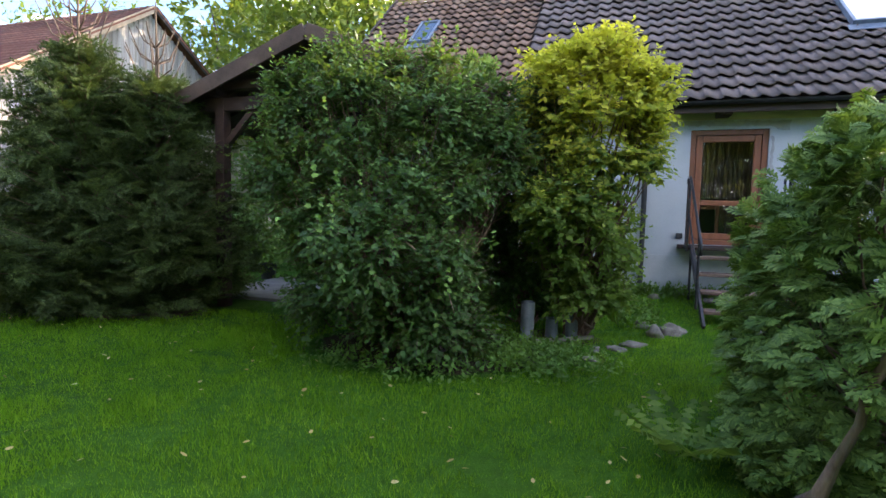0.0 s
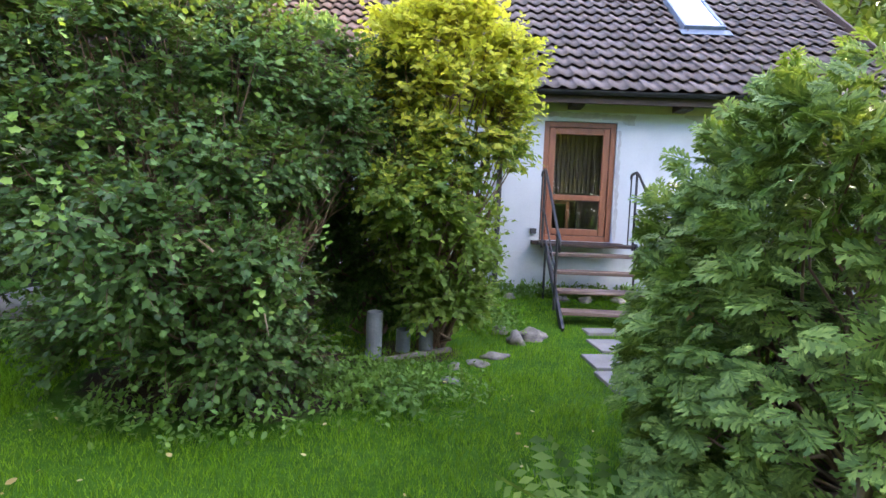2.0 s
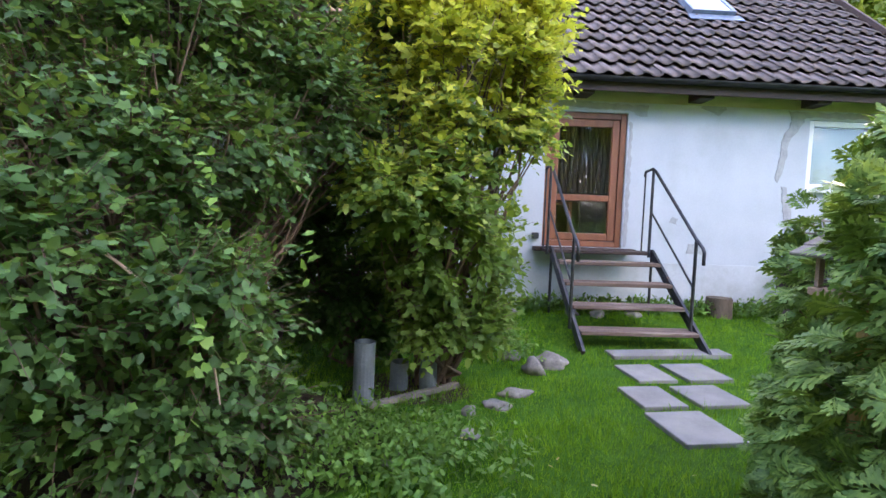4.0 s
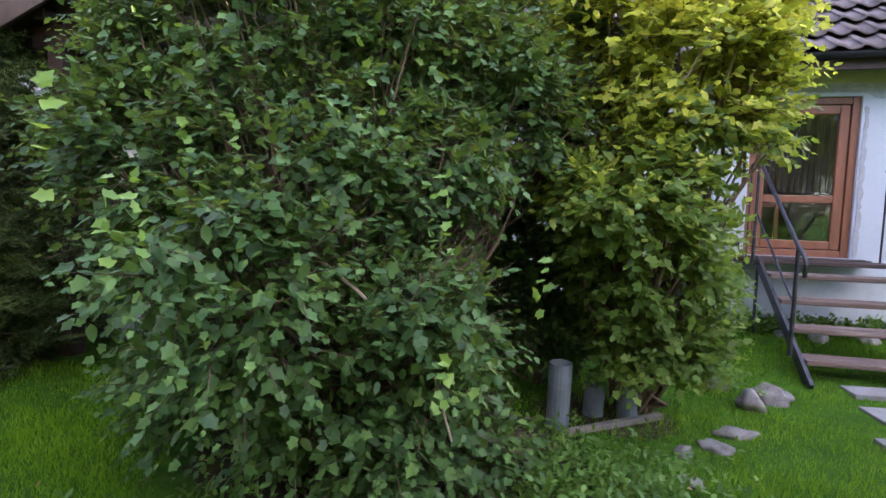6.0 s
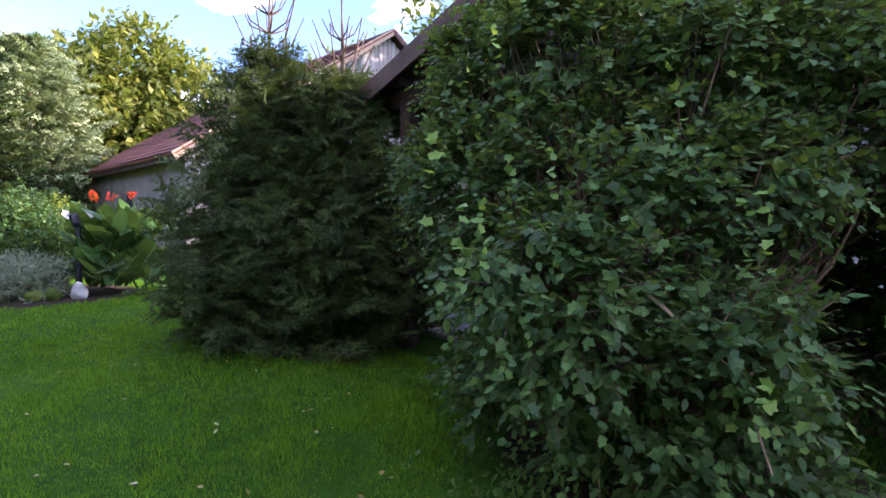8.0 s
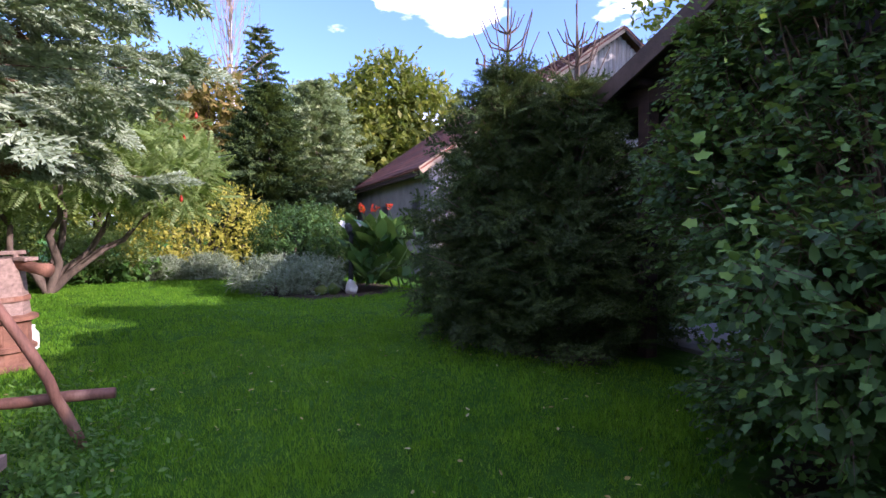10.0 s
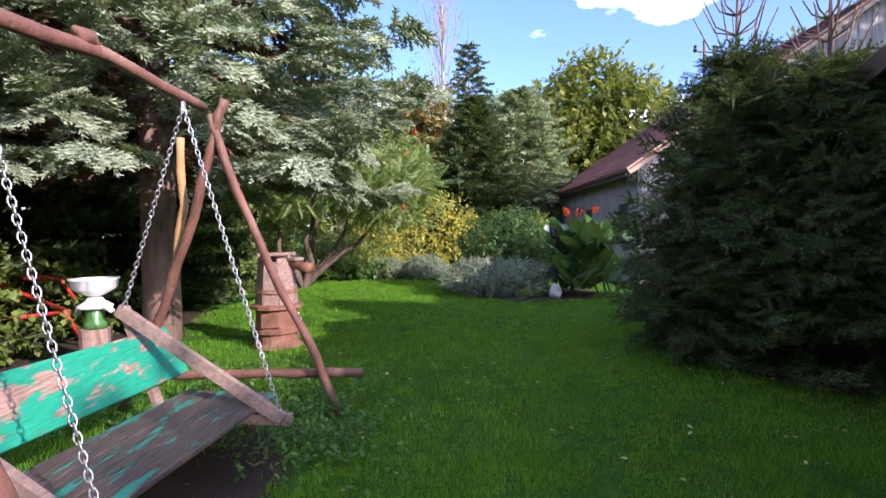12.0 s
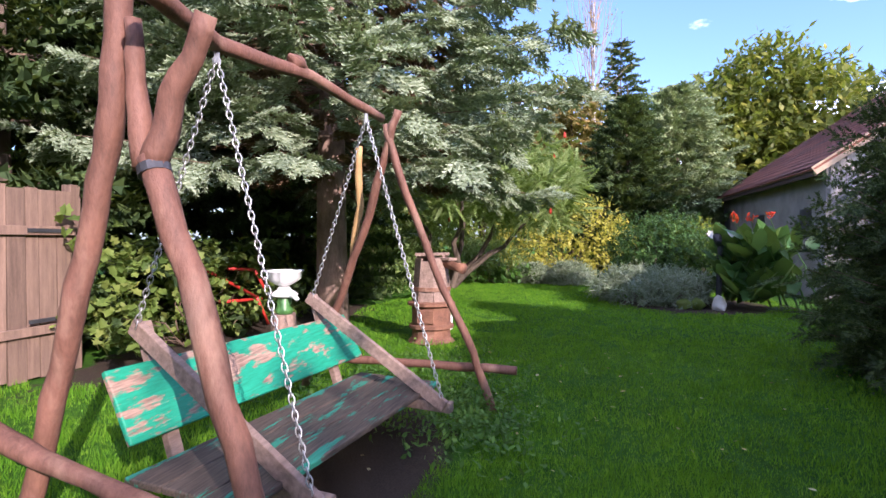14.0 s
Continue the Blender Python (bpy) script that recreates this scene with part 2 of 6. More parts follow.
M["grey_board"] = surface("silvered_board", (0.20, 0.18, 0.16), (0.50, 0.47, 0.43), 3.0, 0.9, stretch=(5, 5, 0.35), stain=(0.26, 0.19, 0.13), stain_amount=0.3, relief=0.6, piece=0.22)
# Pale tone holds the sunlight on one barn barge; the other is dark wood.
M["barge"] = surface("barge_pale_as_sunlit", (0.34, 0.24, 0.15), (0.58, 0.44, 0.3), 4, 0.85, relief=0.4)
M["dark_wood"] = surface("dark_stained_wood", (0.02, 0.011, 0.009), (0.06, 0.033, 0.025), 5, 0.7, stretch=(1, 3, 3), relief=0.4, piece=0.15)
M["door_wood"] = surface("red_brown_frame_wood", (0.17, 0.06, 0.03), (0.28, 0.105, 0.055), 4, 0.45, stretch=(4, 4, 0.6), relief=0.15)
M["swing_wood"] = surface("red_brown_log", (0.085, 0.036, 0.022), (0.23, 0.105, 0.067), 9, 0.72, stretch=(1, 1, 0.35), stain=(0.31, 0.18, 0.12), stain_amount=0.35, relief=0.9)
M["pale_log"] = surface("yellowed_log", (0.3, 0.17, 0.06), (0.5, 0.31, 0.12), 6, 0.75, relief=0.4)
M["bench_board"] = surface("weathered_brown_board", (0.13, 0.085, 0.065), (0.36, 0.25, 0.19), 5, 0.8, stretch=(0.5, 6, 6), relief=0.5)
# Base tone darkened for the shaded wall side; random stain blotches on top.
M["barn_wall"] = surface("shade_darkened_barn_render", (0.14, 0.135, 0.125), (0.27, 0.26, 0.24), 2.0, 0.9, stain=(0.12, 0.1, 0.08), stain_amount=0.4, relief=0.4)
M["barge_dark"] = surface("dark_weathered_barge", (0.05, 0.033, 0.026), (0.14, 0.095, 0.075), 4, 0.85, relief=0.4)
M["tread"] = surface("worn_tread_board", (0.06, 0.038, 0.03), (0.17, 0.115, 0.09), 5, 0.85, stretch=(0.5, 6, 6), stain=(0.33, 0.27, 0.23), stain_amount=0.3, relief=0.5)


def green_paint():
    m, nt, bsdf = fresh("flaking_green_paint")
    v = coords(nt, (1.0, 3.2, 3.2), (0, 0, radians(7)))
    flake = noise_node(nt, v, 3.4, 7, 0.62)
    grain = noise_node(nt, coords(nt, (0.6, 9, 9), (0, 0, radians(7))), 9, 4)
    wood = ramp_node(nt, grain, [(0.3, (0.14, 0.09, 0.065)), (0.7, (0.42, 0.27, 0.19))])
    paint = ramp_node(nt, grain, [(0.3, (0.0, 0.19, 0.10)), (0.7, (0.005, 0.30, 0.17))])
    f = ramp_node(nt, flake, [(0.52, (1, 1, 1)), (0.57, (0, 0, 0))])
    nt.links.new(mix_node(nt, f, wood, paint), bsdf.inputs["Base Color"])
    bsdf.inputs["Roughness"].default_value = 0.6
    bump(nt, bsdf, math_node(nt, "ADD", math_node(nt, "MULTIPLY", grain, 0.4), f), 0.5, 0.004)
    return m, flake


M["green_paint"] = green_paint()[0]


def green_worn():
    m, nt, bsdf = fresh("mostly_worn_green_paint")
    v = coords(nt, (1.0, 5, 5), (0, 0, radians(7)))
    flake = noise_node(nt, v, 3.0, 7, 0.65)
    grain = noise_node(nt, coords(nt, (0.6, 9, 9), (0, 0, radians(7))), 9, 4)
    wood = ramp_node(nt, grain, [(0.3, (0.03, 0.022, 0.016)), (0.7, (0.125, 0.09, 0.066))])
    paint = ramp_node(nt, grain, [(0.3, (0.01, 0.17, 0.10)), (0.7, (0.03, 0.28, 0.18))])
    f = ramp_node(nt, flake, [(0.56, (0, 0, 0)), (0.6, (1, 1, 1))])
    nt.links.new(mix_node(nt, f, wood, paint), bsdf.inputs["Base Color"])
    bsdf.inputs["Roughness"].default_value = 0.75
    bump(nt, bsdf, math_node(nt, "ADD", math_node(nt, "MULTIPLY", grain, 0.4), f), 0.5, 0.004)
    return m


M["green_worn"] = green_worn()
M["black_iron"] = surface("dark_painted_iron", (0.02, 0.022, 0.026), (0.07, 0.07, 0.078), 14, 0.5, 0.6, stain=(0.13, 0.06, 0.03), stain_amount=0.1, relief=0.2)
M["gutter"] = surface("dark_gutter_metal", (0.025, 0.025, 0.028), (0.07, 0.07, 0.075), 6, 0.5, 0.3, relief=0.1)
M["chain_metal"] = surface("zinc_chain", (0.38, 0.38, 0.38), (0.66, 0.65, 0.63), 20, 0.4, 0.75, relief=0.1)
M["rust"] = surface("rusty_iron", (0.11, 0.05, 0.03), (0.3, 0.145, 0.085), 7, 0.85, 0.25, stain=(0.36, 0.22, 0.15), stain_amount=0.3, relief=0.7)
M["zinc"] = surface("dull_grey_pipe", (0.10, 0.125, 0.14), (0.2, 0.235, 0.255), 5, 0.6, 0.2, relief=0.15)
M["enamel"] = surface("white_enamel", (0.7, 0.7, 0.68), (0.84, 0.83, 0.8), 5, 0.3, relief=0.05)
M["green_enamel"] = surface("green_enamel", (0.04, 0.13, 0.03), (0.09, 0.24, 0.06), 5, 0.4, relief=0.1)
M["red_paint"] = surface("red_painted_tube", (0.42, 0.02, 0.015), (0.62, 0.05, 0.03), 7, 0.5, relief=0.2)
M["stone"] = surface("field_stone", (0.085, 0.08, 0.075), (0.27, 0.25, 0.225), 9, 0.9, stain=(0.12, 0.13, 0.07), stain_amount=0.5, relief=0.9, piece=0.2)
M["white_stone"] = surface("white_stone", (0.62, 0.58, 0.54), (0.8, 0.77, 0.72), 6, 0.85, relief=0.4)
M["slab"] = surface("concrete_slab", (0.14, 0.135, 0.13), (0.24, 0.235, 0.23), 4, 0.9, stain=(0.23, 0.23, 0.19), stain_amount=0.35, relief=0.5, fine=90, piece=0.1)
M["fence"] = surface("brown_fence_board", (0.12, 0.075, 0.053), (0.28, 0.18, 0.125), 4, 0.85, stretch=(5, 5, 0.4), relief=0.5, piece=0.2)
# Shed boards darkened to look shadowed by the trees.
M["fence_dark"] = surface("shade_dark_shed_board", (0.03, 0.021, 0.016), (0.08, 0.056, 0.04), 4, 0.9, stretch=(5, 5, 0.4), relief=0.5, piece=0.25)
M["white_frame"] = surface("white_window_frame", (0.72, 0.73, 0.74), (0.82, 0.82, 0.83), 4, 0.4, relief=0.05)
M["lead"] = surface("blue_grey_flashing", (0.10, 0.13, 0.18), (0.2, 0.25, 0.32), 5, 0.5, 0.4, relief=0.1)
M["log_end"] = surface("weathered_stump", (0.09, 0.078, 0.066), (0.27, 0.24, 0.21), 8, 0.95, stretch=(1, 1, 0.3), relief=0.8)
# Room and curtain colours carry the indoor gloom, so the panes mirror trees.
M["dark_inside"] = surface("room_darkened_as_unlit", (0.04, 0.033, 0.028), (0.08, 0.065, 0.052), 3, 0.9, relief=0.1)
M["curtain"] = surface("curtain_darkened_as_unlit", (0.022, 0.018, 0.015), (0.042, 0.037, 0.031), 3, 0.9, stretch=(14, 14, 0.5), relief=0.3)
M["blind"] = surface("pale_green_blind", (0.19, 0.29, 0.29), (0.26, 0.36, 0.36), 2, 0.7, relief=0.05)


def glass_material(name, tint):
    m, nt, bsdf = fresh(name)
    bsdf.inputs["Base Color"].default_value = (*tint, 1)
    bsdf.inputs["Roughness"].default_value = 0.02
    bsdf.inputs["IOR"].default_value = 1.5
    bsdf.inputs["Transmission Weight"].default_value = 1.0
    return m


M["glass"] = glass_material("window_glass", (0.96, 0.97, 0.97))


# Pane coloured pale in place of the bright sky it would mirror.
M["pale_pane"] = surface("pane_pale_as_mirrored_sky", (0.62, 0.64, 0.66), (0.7, 0.71, 0.73), 3, 0.12, relief=0.0)


def sky_glass():
    m, nt, bsdf = fresh("roof_window_glass")
    bsdf.inputs["Base Color"].default_value = (0.03, 0.04, 0.05, 1)
    bsdf.inputs["Roughness"].default_value = 0.04
    bsdf.inputs["IOR"].default_value = 2.3
    return m


M["roof_glass"] = sky_glass()

# ---------- building helpers ----------
def thing(name, at, label, category, group="", kind=""):
    ob = new(name)
    ob.location = at
    ob.empty_display_size = 0.1
    return tagged(ob, label, category, group, kind)


def adopt(ob, parent):
    if parent is not None:
        ob.parent = parent
        ob.matrix_parent_inverse = parent.matrix_basis.inverted() if parent.parent is None else Matrix.Identity(4)
    return ob


def part(name, bm, material, parent=None, label="", smooth=False):
    """Links a bmesh, built in world coordinates, as one mesh object under a thing or under a part."""
    me = bpy.data.meshes.new(name)
    bmesh.ops.recalc_face_normals(bm, faces=bm.faces)
    bm.to_mesh(me)
    bm.free()
    me.materials.append(material)
    if smooth:
        me.shade_smooth()
    ob = adopt(new(name, me), parent)
    if label:
        ob["label"] = label
    return ob


def raw(name, verts, faces, material, parent=None, label="", smooth=False):
    """The same from arrays: verts (n, 3), faces (m, 3)."""
    me = bpy.data.meshes.new(name)
    verts, faces = np.asarray(verts, np.float32), np.asarray(faces, np.int32)
    me.vertices.add(len(verts))
    me.vertices.foreach_set("co", verts.ravel())
    me.loops.add(faces.size)
    me.loops.foreach_set("vertex_index", faces.ravel())
    me.polygons.add(len(faces))
    me.polygons.foreach_set("loop_start", np.arange(len(faces), dtype=np.int32) * faces.shape[1])
    me.update(calc_edges=True)
    me.materials.append(material)
    if smooth:
        me.shade_smooth()
    ob = adopt(new(name, me), parent)
    if label:
        ob["label"] = label
    return ob


def box(bm, m, size, bevel=0.0):
    """A box of that size centred in pose m, its edges rounded."""
    r = bmesh.ops.create_cube(bm, size=1.0, matrix=m @ Matrix.Diagonal((*size, 1)))
    if bevel:
        edges = list({e for v in r["verts"] for e in v.link_edges})
        bmesh.ops.bevel(bm, geom=edges, offset=bevel, segments=2, affect="EDGES", profile=0.5)
    return bm


def slab_box(x0, x1, y0, y1, z0, z1, bevel=0.0, bm=None):
    bm = bm or bmesh.new()
    return box(bm, pose((x0 + x1) / 2, (y0 + y1) / 2, (z0 + z1) / 2), (x1 - x0, y1 - y0, z1 - z0), bevel)


def board(a, b, width, thick, up=(0, 0, 1), bevel=0.006, bm=None):
    """A plank from a to b; width lies across up, thick along it."""
    a, b, up = Vector(a), Vector(b), Vector(up)
    x = (b - a).normalized()
    y = up.cross(x).normalized()
    z = x.cross(y)
    m = Matrix((x, y, z)).transposed().to_4x4()
    m.translation = (a + b) / 2
    return box(bm or bmesh.new(), m, ((b - a).length, width, thick), bevel)


def tube(points, radii, sides=8, bm=None, wobble=0.0, cap=True):
    """A round limb along points with its radius at each."""
    bm = bm or bmesh.new()
    pts = [Vector(p) for p in points]
    if isinstance(radii, (int, float)):
        radii = [radii] * len(pts)
    rings, side = [], None
    for n, p in enumerate(pts):
        d = (pts[min(n + 1, len(pts) - 1)] - pts[max(n - 1, 0)]).normalized()
        side = (side - d * side.dot(d)).normalized() if side is not None and (side - d * side.dot(d)).length > 1e-4 else d.orthogonal().normalized()
        other = d.cross(side)
        ring = []
        for k in range(sides):
            a = 2 * math.pi * k / sides
            r = radii[n] * (1 + wobble * (noise.noise(p * 3 + Vector((k * 1.7, 0, 0)))))
            ring.append(bm.verts.new(p + (side * math.cos(a) + other * math.sin(a)) * r))
        rings.append(ring)
    for r0, r1 in zip(rings, rings[1:]):
        for k in range(sides):
            bm.faces.new((r0[k], r0[(k + 1) % sides], r1[(k + 1) % sides], r1[k]))
    if cap:
        bm.faces.new(rings[0][::-1])
        bm.faces.new(rings[-1])
    return bm


def bent(a, b, bends=4, amount=0.03, seed=0):
    """Points from a to b that stray a little, as a natural log does."""
    rnd = random.Random(seed)
    a, b = Vector(a), Vector(b)
    out = []
    for n in range(bends + 2):
        f = n / (bends + 1)
        s = math.sin(math.pi * f) if 0 < f < 1 else 0
        out.append(a.lerp(b, f) + Vector((rnd.uniform(-1, 1), rnd.uniform(-1, 1), rnd.uniform(-1, 1))) * amount * s)
    return out


def lathe(profile, centre, sides=20, bm=None):
    """A turned shape from (radius, height) pairs."""
    bm = bm or bmesh.new()
    c = Vector(centre)
    rings = [[bm.verts.new(c + Vector((r * math.cos(2 * math.pi * k / sides), r * math.sin(2 * math.pi * k / sides), z))) for k in range(sides)] for r, z in profile]
    for r0, r1 in zip(rings, rings[1:]):
        for k in range(sides):
            bm.faces.new((r0[k], r0[(k + 1) % sides], r1[(k + 1) % sides], r1[k]))
    bm.faces.new(rings[0][::-1])
    bm.faces.new(rings[-1])
    return bm


def lump(centre, size, seed=0, rough=0.18, level=3):
    """A boulder or clod with broken facets."""
    bm = bmesh.new()
    bmesh.ops.create_icosphere(bm, subdivisions=level, radius=1.0)
    off = Vector((seed * 7.3, seed * 3.1, seed))
    for v in bm.verts:
        v.co *= 1 + rough * noise.noise(v.co * 1.3 + off) * 2 + 0.16 * abs(noise.noise(v.co * 2.6 + off)) + 0.06 * noise.noise(v.co * 6 + off)
        v.co = Vector((v.co.x * size[0], v.co.y * size[1], v.co.z * size[2])) + Vector(centre)
    return bm


# ---------- foliage ----------
rng = np.random.default_rng(7)


def leaf_shape(outline, fold=0.12):
    """A leaf as a fan of triangles round its middle; x runs from stalk to tip, length 1."""
    pts = np.array([(x, y, fold * abs(y)) for x, y in outline])
    verts = np.vstack([[(0.45, 0, -0.02)], pts])
    n = len(pts)
    return verts, np.array([(0, 1 + k, 1 + (k + 1) % n) for k in range(n)])


LOBED = leaf_shape([(0, 0), (0.04, 0.36), (0.34, 0.29), (0.55, 0.45), (0.68, 0.25), (1.05, 0), (0.68, -0.25), (0.55, -0.45), (0.34, -0.29), (0.04, -0.36)], 0.24)
OVAL = leaf_shape([(0, 0), (0.3, 0.24), (0.7, 0.2), (1.0, 0), (0.7, -0.2), (0.3, -0.24)])
SIMPLE = (np.array([(0, 0, 0), (0.45, 0.26, 0.05), (1, 0, 0), (0.45, -0.26, 0.05)]), np.array([(0, 2, 1), (0, 3, 2)]))
BLADE = (np.array([(0, 0.5, 0), (0, -0.5, 0), (0.6, 0, 0.1), (1, 0, 0.0)]) * np.array([1, 0.12, 1]), np.array([(0, 1, 2), (1, 3, 2), (0, 2, 3)]))


def fan_shape(pairs=6, seed=3):
    """A flat thuja spray: forked scale twigs that fan out from a stalk and droop at the tips."""
    r = np.random.default_rng(seed)
    v, f = [], []

    def strip(a, b, w, dz):
        d = np.array(b) - np.array(a)
        side = np.array([-d[1], d[0]]) / (np.hypot(*d) + 1e-6) * w
        m = (a[0] + 0.6 * d[0], a[1] + 0.6 * d[1])
        n = len(v)
        for x, y in ((a[0], a[1]), (m[0] + side[0], m[1] + side[1]), (b[0], b[1]), (m[0] - side[0], m[1] - side[1])):
            v.append((x, y, dz - 0.22 * x * x - 0.25 * y * y))
        f.extend([(n, n + 1, n + 2), (n, n + 2, n + 3)])

    strip((0, 0), (1.0, 0), 0.03, 0.0)
    for k in range(pairs):
        x = 0.1 + 0.74 * k / pairs
        ln = 0.5 * (1 - 0.6 * abs(k / pairs - 0.25)) * r.uniform(0.85, 1.15)
        for s in (1, -1):
            a = math.radians(r.uniform(36, 54)) * s
            c, q, dz = math.cos(a), math.sin(a), r.uniform(-0.03, 0.03)
            strip((x, 0), (x + ln * c, ln * q), 0.052, dz)
            for g, turn in ((0.35, 0.2), (0.6, 1.6)):
                m = (x + g * ln * c, g * ln * q)
                strip(m, (m[0] + 0.48 * ln * math.cos(a * turn), m[1] + 0.48 * ln * math.sin(a * turn)), 0.045, dz)
    return np.array(v), np.array(f)


def needle_shape(stations=9, around=5, spread=0.2, seed=5, w=0.034):
    """A twig set round with needles; length 1 along x."""
    r = np.random.default_rng(seed)
    v, f = [], []
    for k in range(stations):
        x = k / stations
        for j in range(around):
            a = 2 * math.pi * (j + 0.5 * (k % 2)) / around + r.uniform(-0.3, 0.3)
            ln = spread * r.uniform(0.75, 1.2) * (1.0 - 0.35 * x)
            c, s = math.cos(a), math.sin(a)
            n = len(v)
            v.extend([(x - w, -s * 0.01, c * 0.01), (x + w, s * 0.01, -c * 0.01), (x + 0.14, c * ln, s * ln * 0.8)])
            f.append((n, n + 1, n + 2))
    n = len(v)
    v.extend([(0, 0.015, 0), (0, -0.015, 0), (1.08, 0, 0.0)])
    f.append((n, n + 1, n + 2))
    return np.array(v), np.array(f)


def needle_spray(main=11, side=4, around=4, needle=0.075, seed=8, w=0.022):
    """A flat spruce spray: a needled shoot with needled side shoots on both sides; length 1 along x."""
    r = np.random.default_rng(seed)
    v, f = [], []

    def shoot(x0, y0, ax, ay, length, count):
        for k in range(count):
            t = (k + 0.4) / count
            for j in range(around):
                a = 2 * math.pi * (j + 0.5 * (k % 2)) / around + r.uniform(-0.3, 0.3)
                ln = needle * r.uniform(0.8, 1.2) * (1.0 - 0.3 * t)
                out, up = math.cos(a) * ln, math.sin(a) * ln * 0.7
                px, py = x0 + ax * length * t, y0 + ay * length * t
                sag = -0.1 * (px * px + py * py)
                n = len(v)
                v.extend([(px - ax * w, py - ay * w, sag), (px + ax * w, py + ay * w, sag), (px + ax * needle * 0.9 - ay * out, py + ay * needle * 0.9 + ax * out, sag + up)])
                f.append((n, n + 1, n + 2))

    shoot(0, 0, 1, 0, 1.0, main)
    for k in range(side):
        x = 0.12 + 0.7 * k / side
        for s in (1, -1):
            a = math.radians(r.uniform(42, 58)) * s
            shoot(x + 0.04 * s, 0, math.cos(a), math.sin(a), 0.5 * (1 - 0.55 * k / side) * r.uniform(0.85, 1.15), 5)
    return np.array(v), np.array(f)


FAN = fan_shape()
NEEDLE = needle_spray(8, 3, 4, 0.1, 8, 0.034)
NEEDLE_BLUE = needle_spray(9, 4, 4, 0.11, 9, 0.055)
NEEDLE_FAR = needle_shape(6, 4, 0.3, 11, 0.1)
STALK = (np.array([(0, 0.012, 0), (0, -0.012, 0), (1, 0, 0), (0, 0, 0.012), (0, 0, -0.012)]), np.array([(0, 1, 2), (3, 4, 2)]))


def pinnate_shape(pairs=9):
    v, f = [], []
    for k in range(pairs):
        x = 0.12 + 0.85 * k / pairs
        ln = 0.24 * (1 - 0.5 * (k / pairs) ** 2)
        for s in (1, -1):
            n = len(v)
            v.extend([(x, 0, 0), (x + 0.06 + ln * 0.15, s * ln * 0.5, -0.01), (x + ln * 0.45, s * ln, -0.07), (x + ln * 0.06, s * ln * 0.55, -0.05)])
            f.extend([(n, n + 1, n + 2), (n, n + 2, n + 3)])
    return np.array(v), np.array(f)


PINNATE = pinnate_shape()


def unit(a):
    return a / np.maximum(np.linalg.norm(a, axis=-1, keepdims=True), 1e-9)


def scatter(shape, pos, along, up, size):
    """Copies of a shape at pos, x along `along`, z near `up`, joined into vertex and face arrays."""
    tv, tf = shape
    x = unit(along)
    y = unit(np.cross(up, x) + 1e-6)
    z = np.cross(x, y)
    size = np.broadcast_to(size, (len(pos),))
    verts = pos[:, None] + size[:, None, None] * (tv[None, :, :1] * x[:, None] + tv[None, :, 1:2] * y[:, None] + tv[None, :, 2:3] * z[:, None])
    faces = tf[None] + (np.arange(len(pos)) * len(tv))[:, None, None]
    return verts.reshape(-1, 3), faces.reshape(-1, 3)


def joined(pieces):
    vs, fs, n = [], [], 0
    for v, f in pieces:
        vs.append(v)
        fs.append(f + n)
        n += len(v)
    return np.vstack(vs), np.vstack(fs)


def directions(n, low=-0.35):
    z = rng.uniform(low, 1, n)
    a = rng.uniform(0, 2 * np.pi, n)
    r = np.sqrt(1 - z * z)
    return np.stack([r * np.cos(a), r * np.sin(a), z], 1)


def shrub_twigs(blobs, count, fill=0.25, ground=0.05):
    """Twig starts and outward ways on a group of ellipsoids (centre, radii); lumpy, with gaps; few inside others."""
    vol = np.array([b[1][0] * b[1][1] + b[1][1] * b[1][2] + b[1][0] * b[1][2] for b in blobs])
    out_p, out_d = [], []
    for b, share in zip(blobs, vol / vol.sum()):
        n = int(count * share)
        c, r = np.array(b[0]), np.array(b[1])
        d = directions(n, -0.8)
        lumps = np.array([noise.noise(Vector((float(q[0] * 2.0 + c[0] * 3), float(q[1] * 2.0 + c[1]), float(q[2] * 3.0)))) + 0.6 * noise.noise(Vector((float(q[0] * 5 + c[0]), float(q[1] * 5), float(q[2] * 6 + 4)))) for q in d])
        f = 1 + 0.34 * lumps
        depth = 1 - fill * rng.random(n) ** 1.8 * 1.6
        p = c + d * r * (f * depth)[:, None]
        out_p.append(p)
        out_d.append(unit(d / r))
    p, d = np.vstack(out_p), np.vstack(out_d)
    keep = p[:, 2] > ground
    for b in blobs:
        q = (p - np.array(b[0])) / np.array(b[1])
        keep &= (q * q).sum(1) > 0.42
    return p[keep], d[keep]


def foliage(shape, p, d, per=8, twig=0.22, size=0.07, spread=0.9, rise=0.35):
    """Leaves set along short twigs that start at p and point outwards along d."""
    n = len(p)
    way = unit(d + np.array([0, 0, rise]) + rng.normal(0, 0.35, (n, 3)))
    out_p, out_a, out_u, out_s = [], [], [], []
    for k in range(per):
        f = (k + 0.6) / per
        side = unit(rng.normal(0, 1, (n, 3)) - 0.2 * way)
        out_p.append(p + way * (twig * f)[..., None] if np.ndim(twig) else p + way * twig * f + side * 0.012)
        out_a.append(unit(way * 0.5 + side * spread + np.array([0, 0, -0.15])))
        out_u.append(unit(np.array([0, 0, 1.0]) + d * 0.5 + rng.normal(0, 0.3, (n, 3))))
        out_s.append(size * rng.uniform(0.55, 1.25, n) * (1.1 - 0.35 * f))
    return scatter(shape, np.vstack(out_p), np.vstack(out_a), np.vstack(out_u), np.concatenate(out_s))


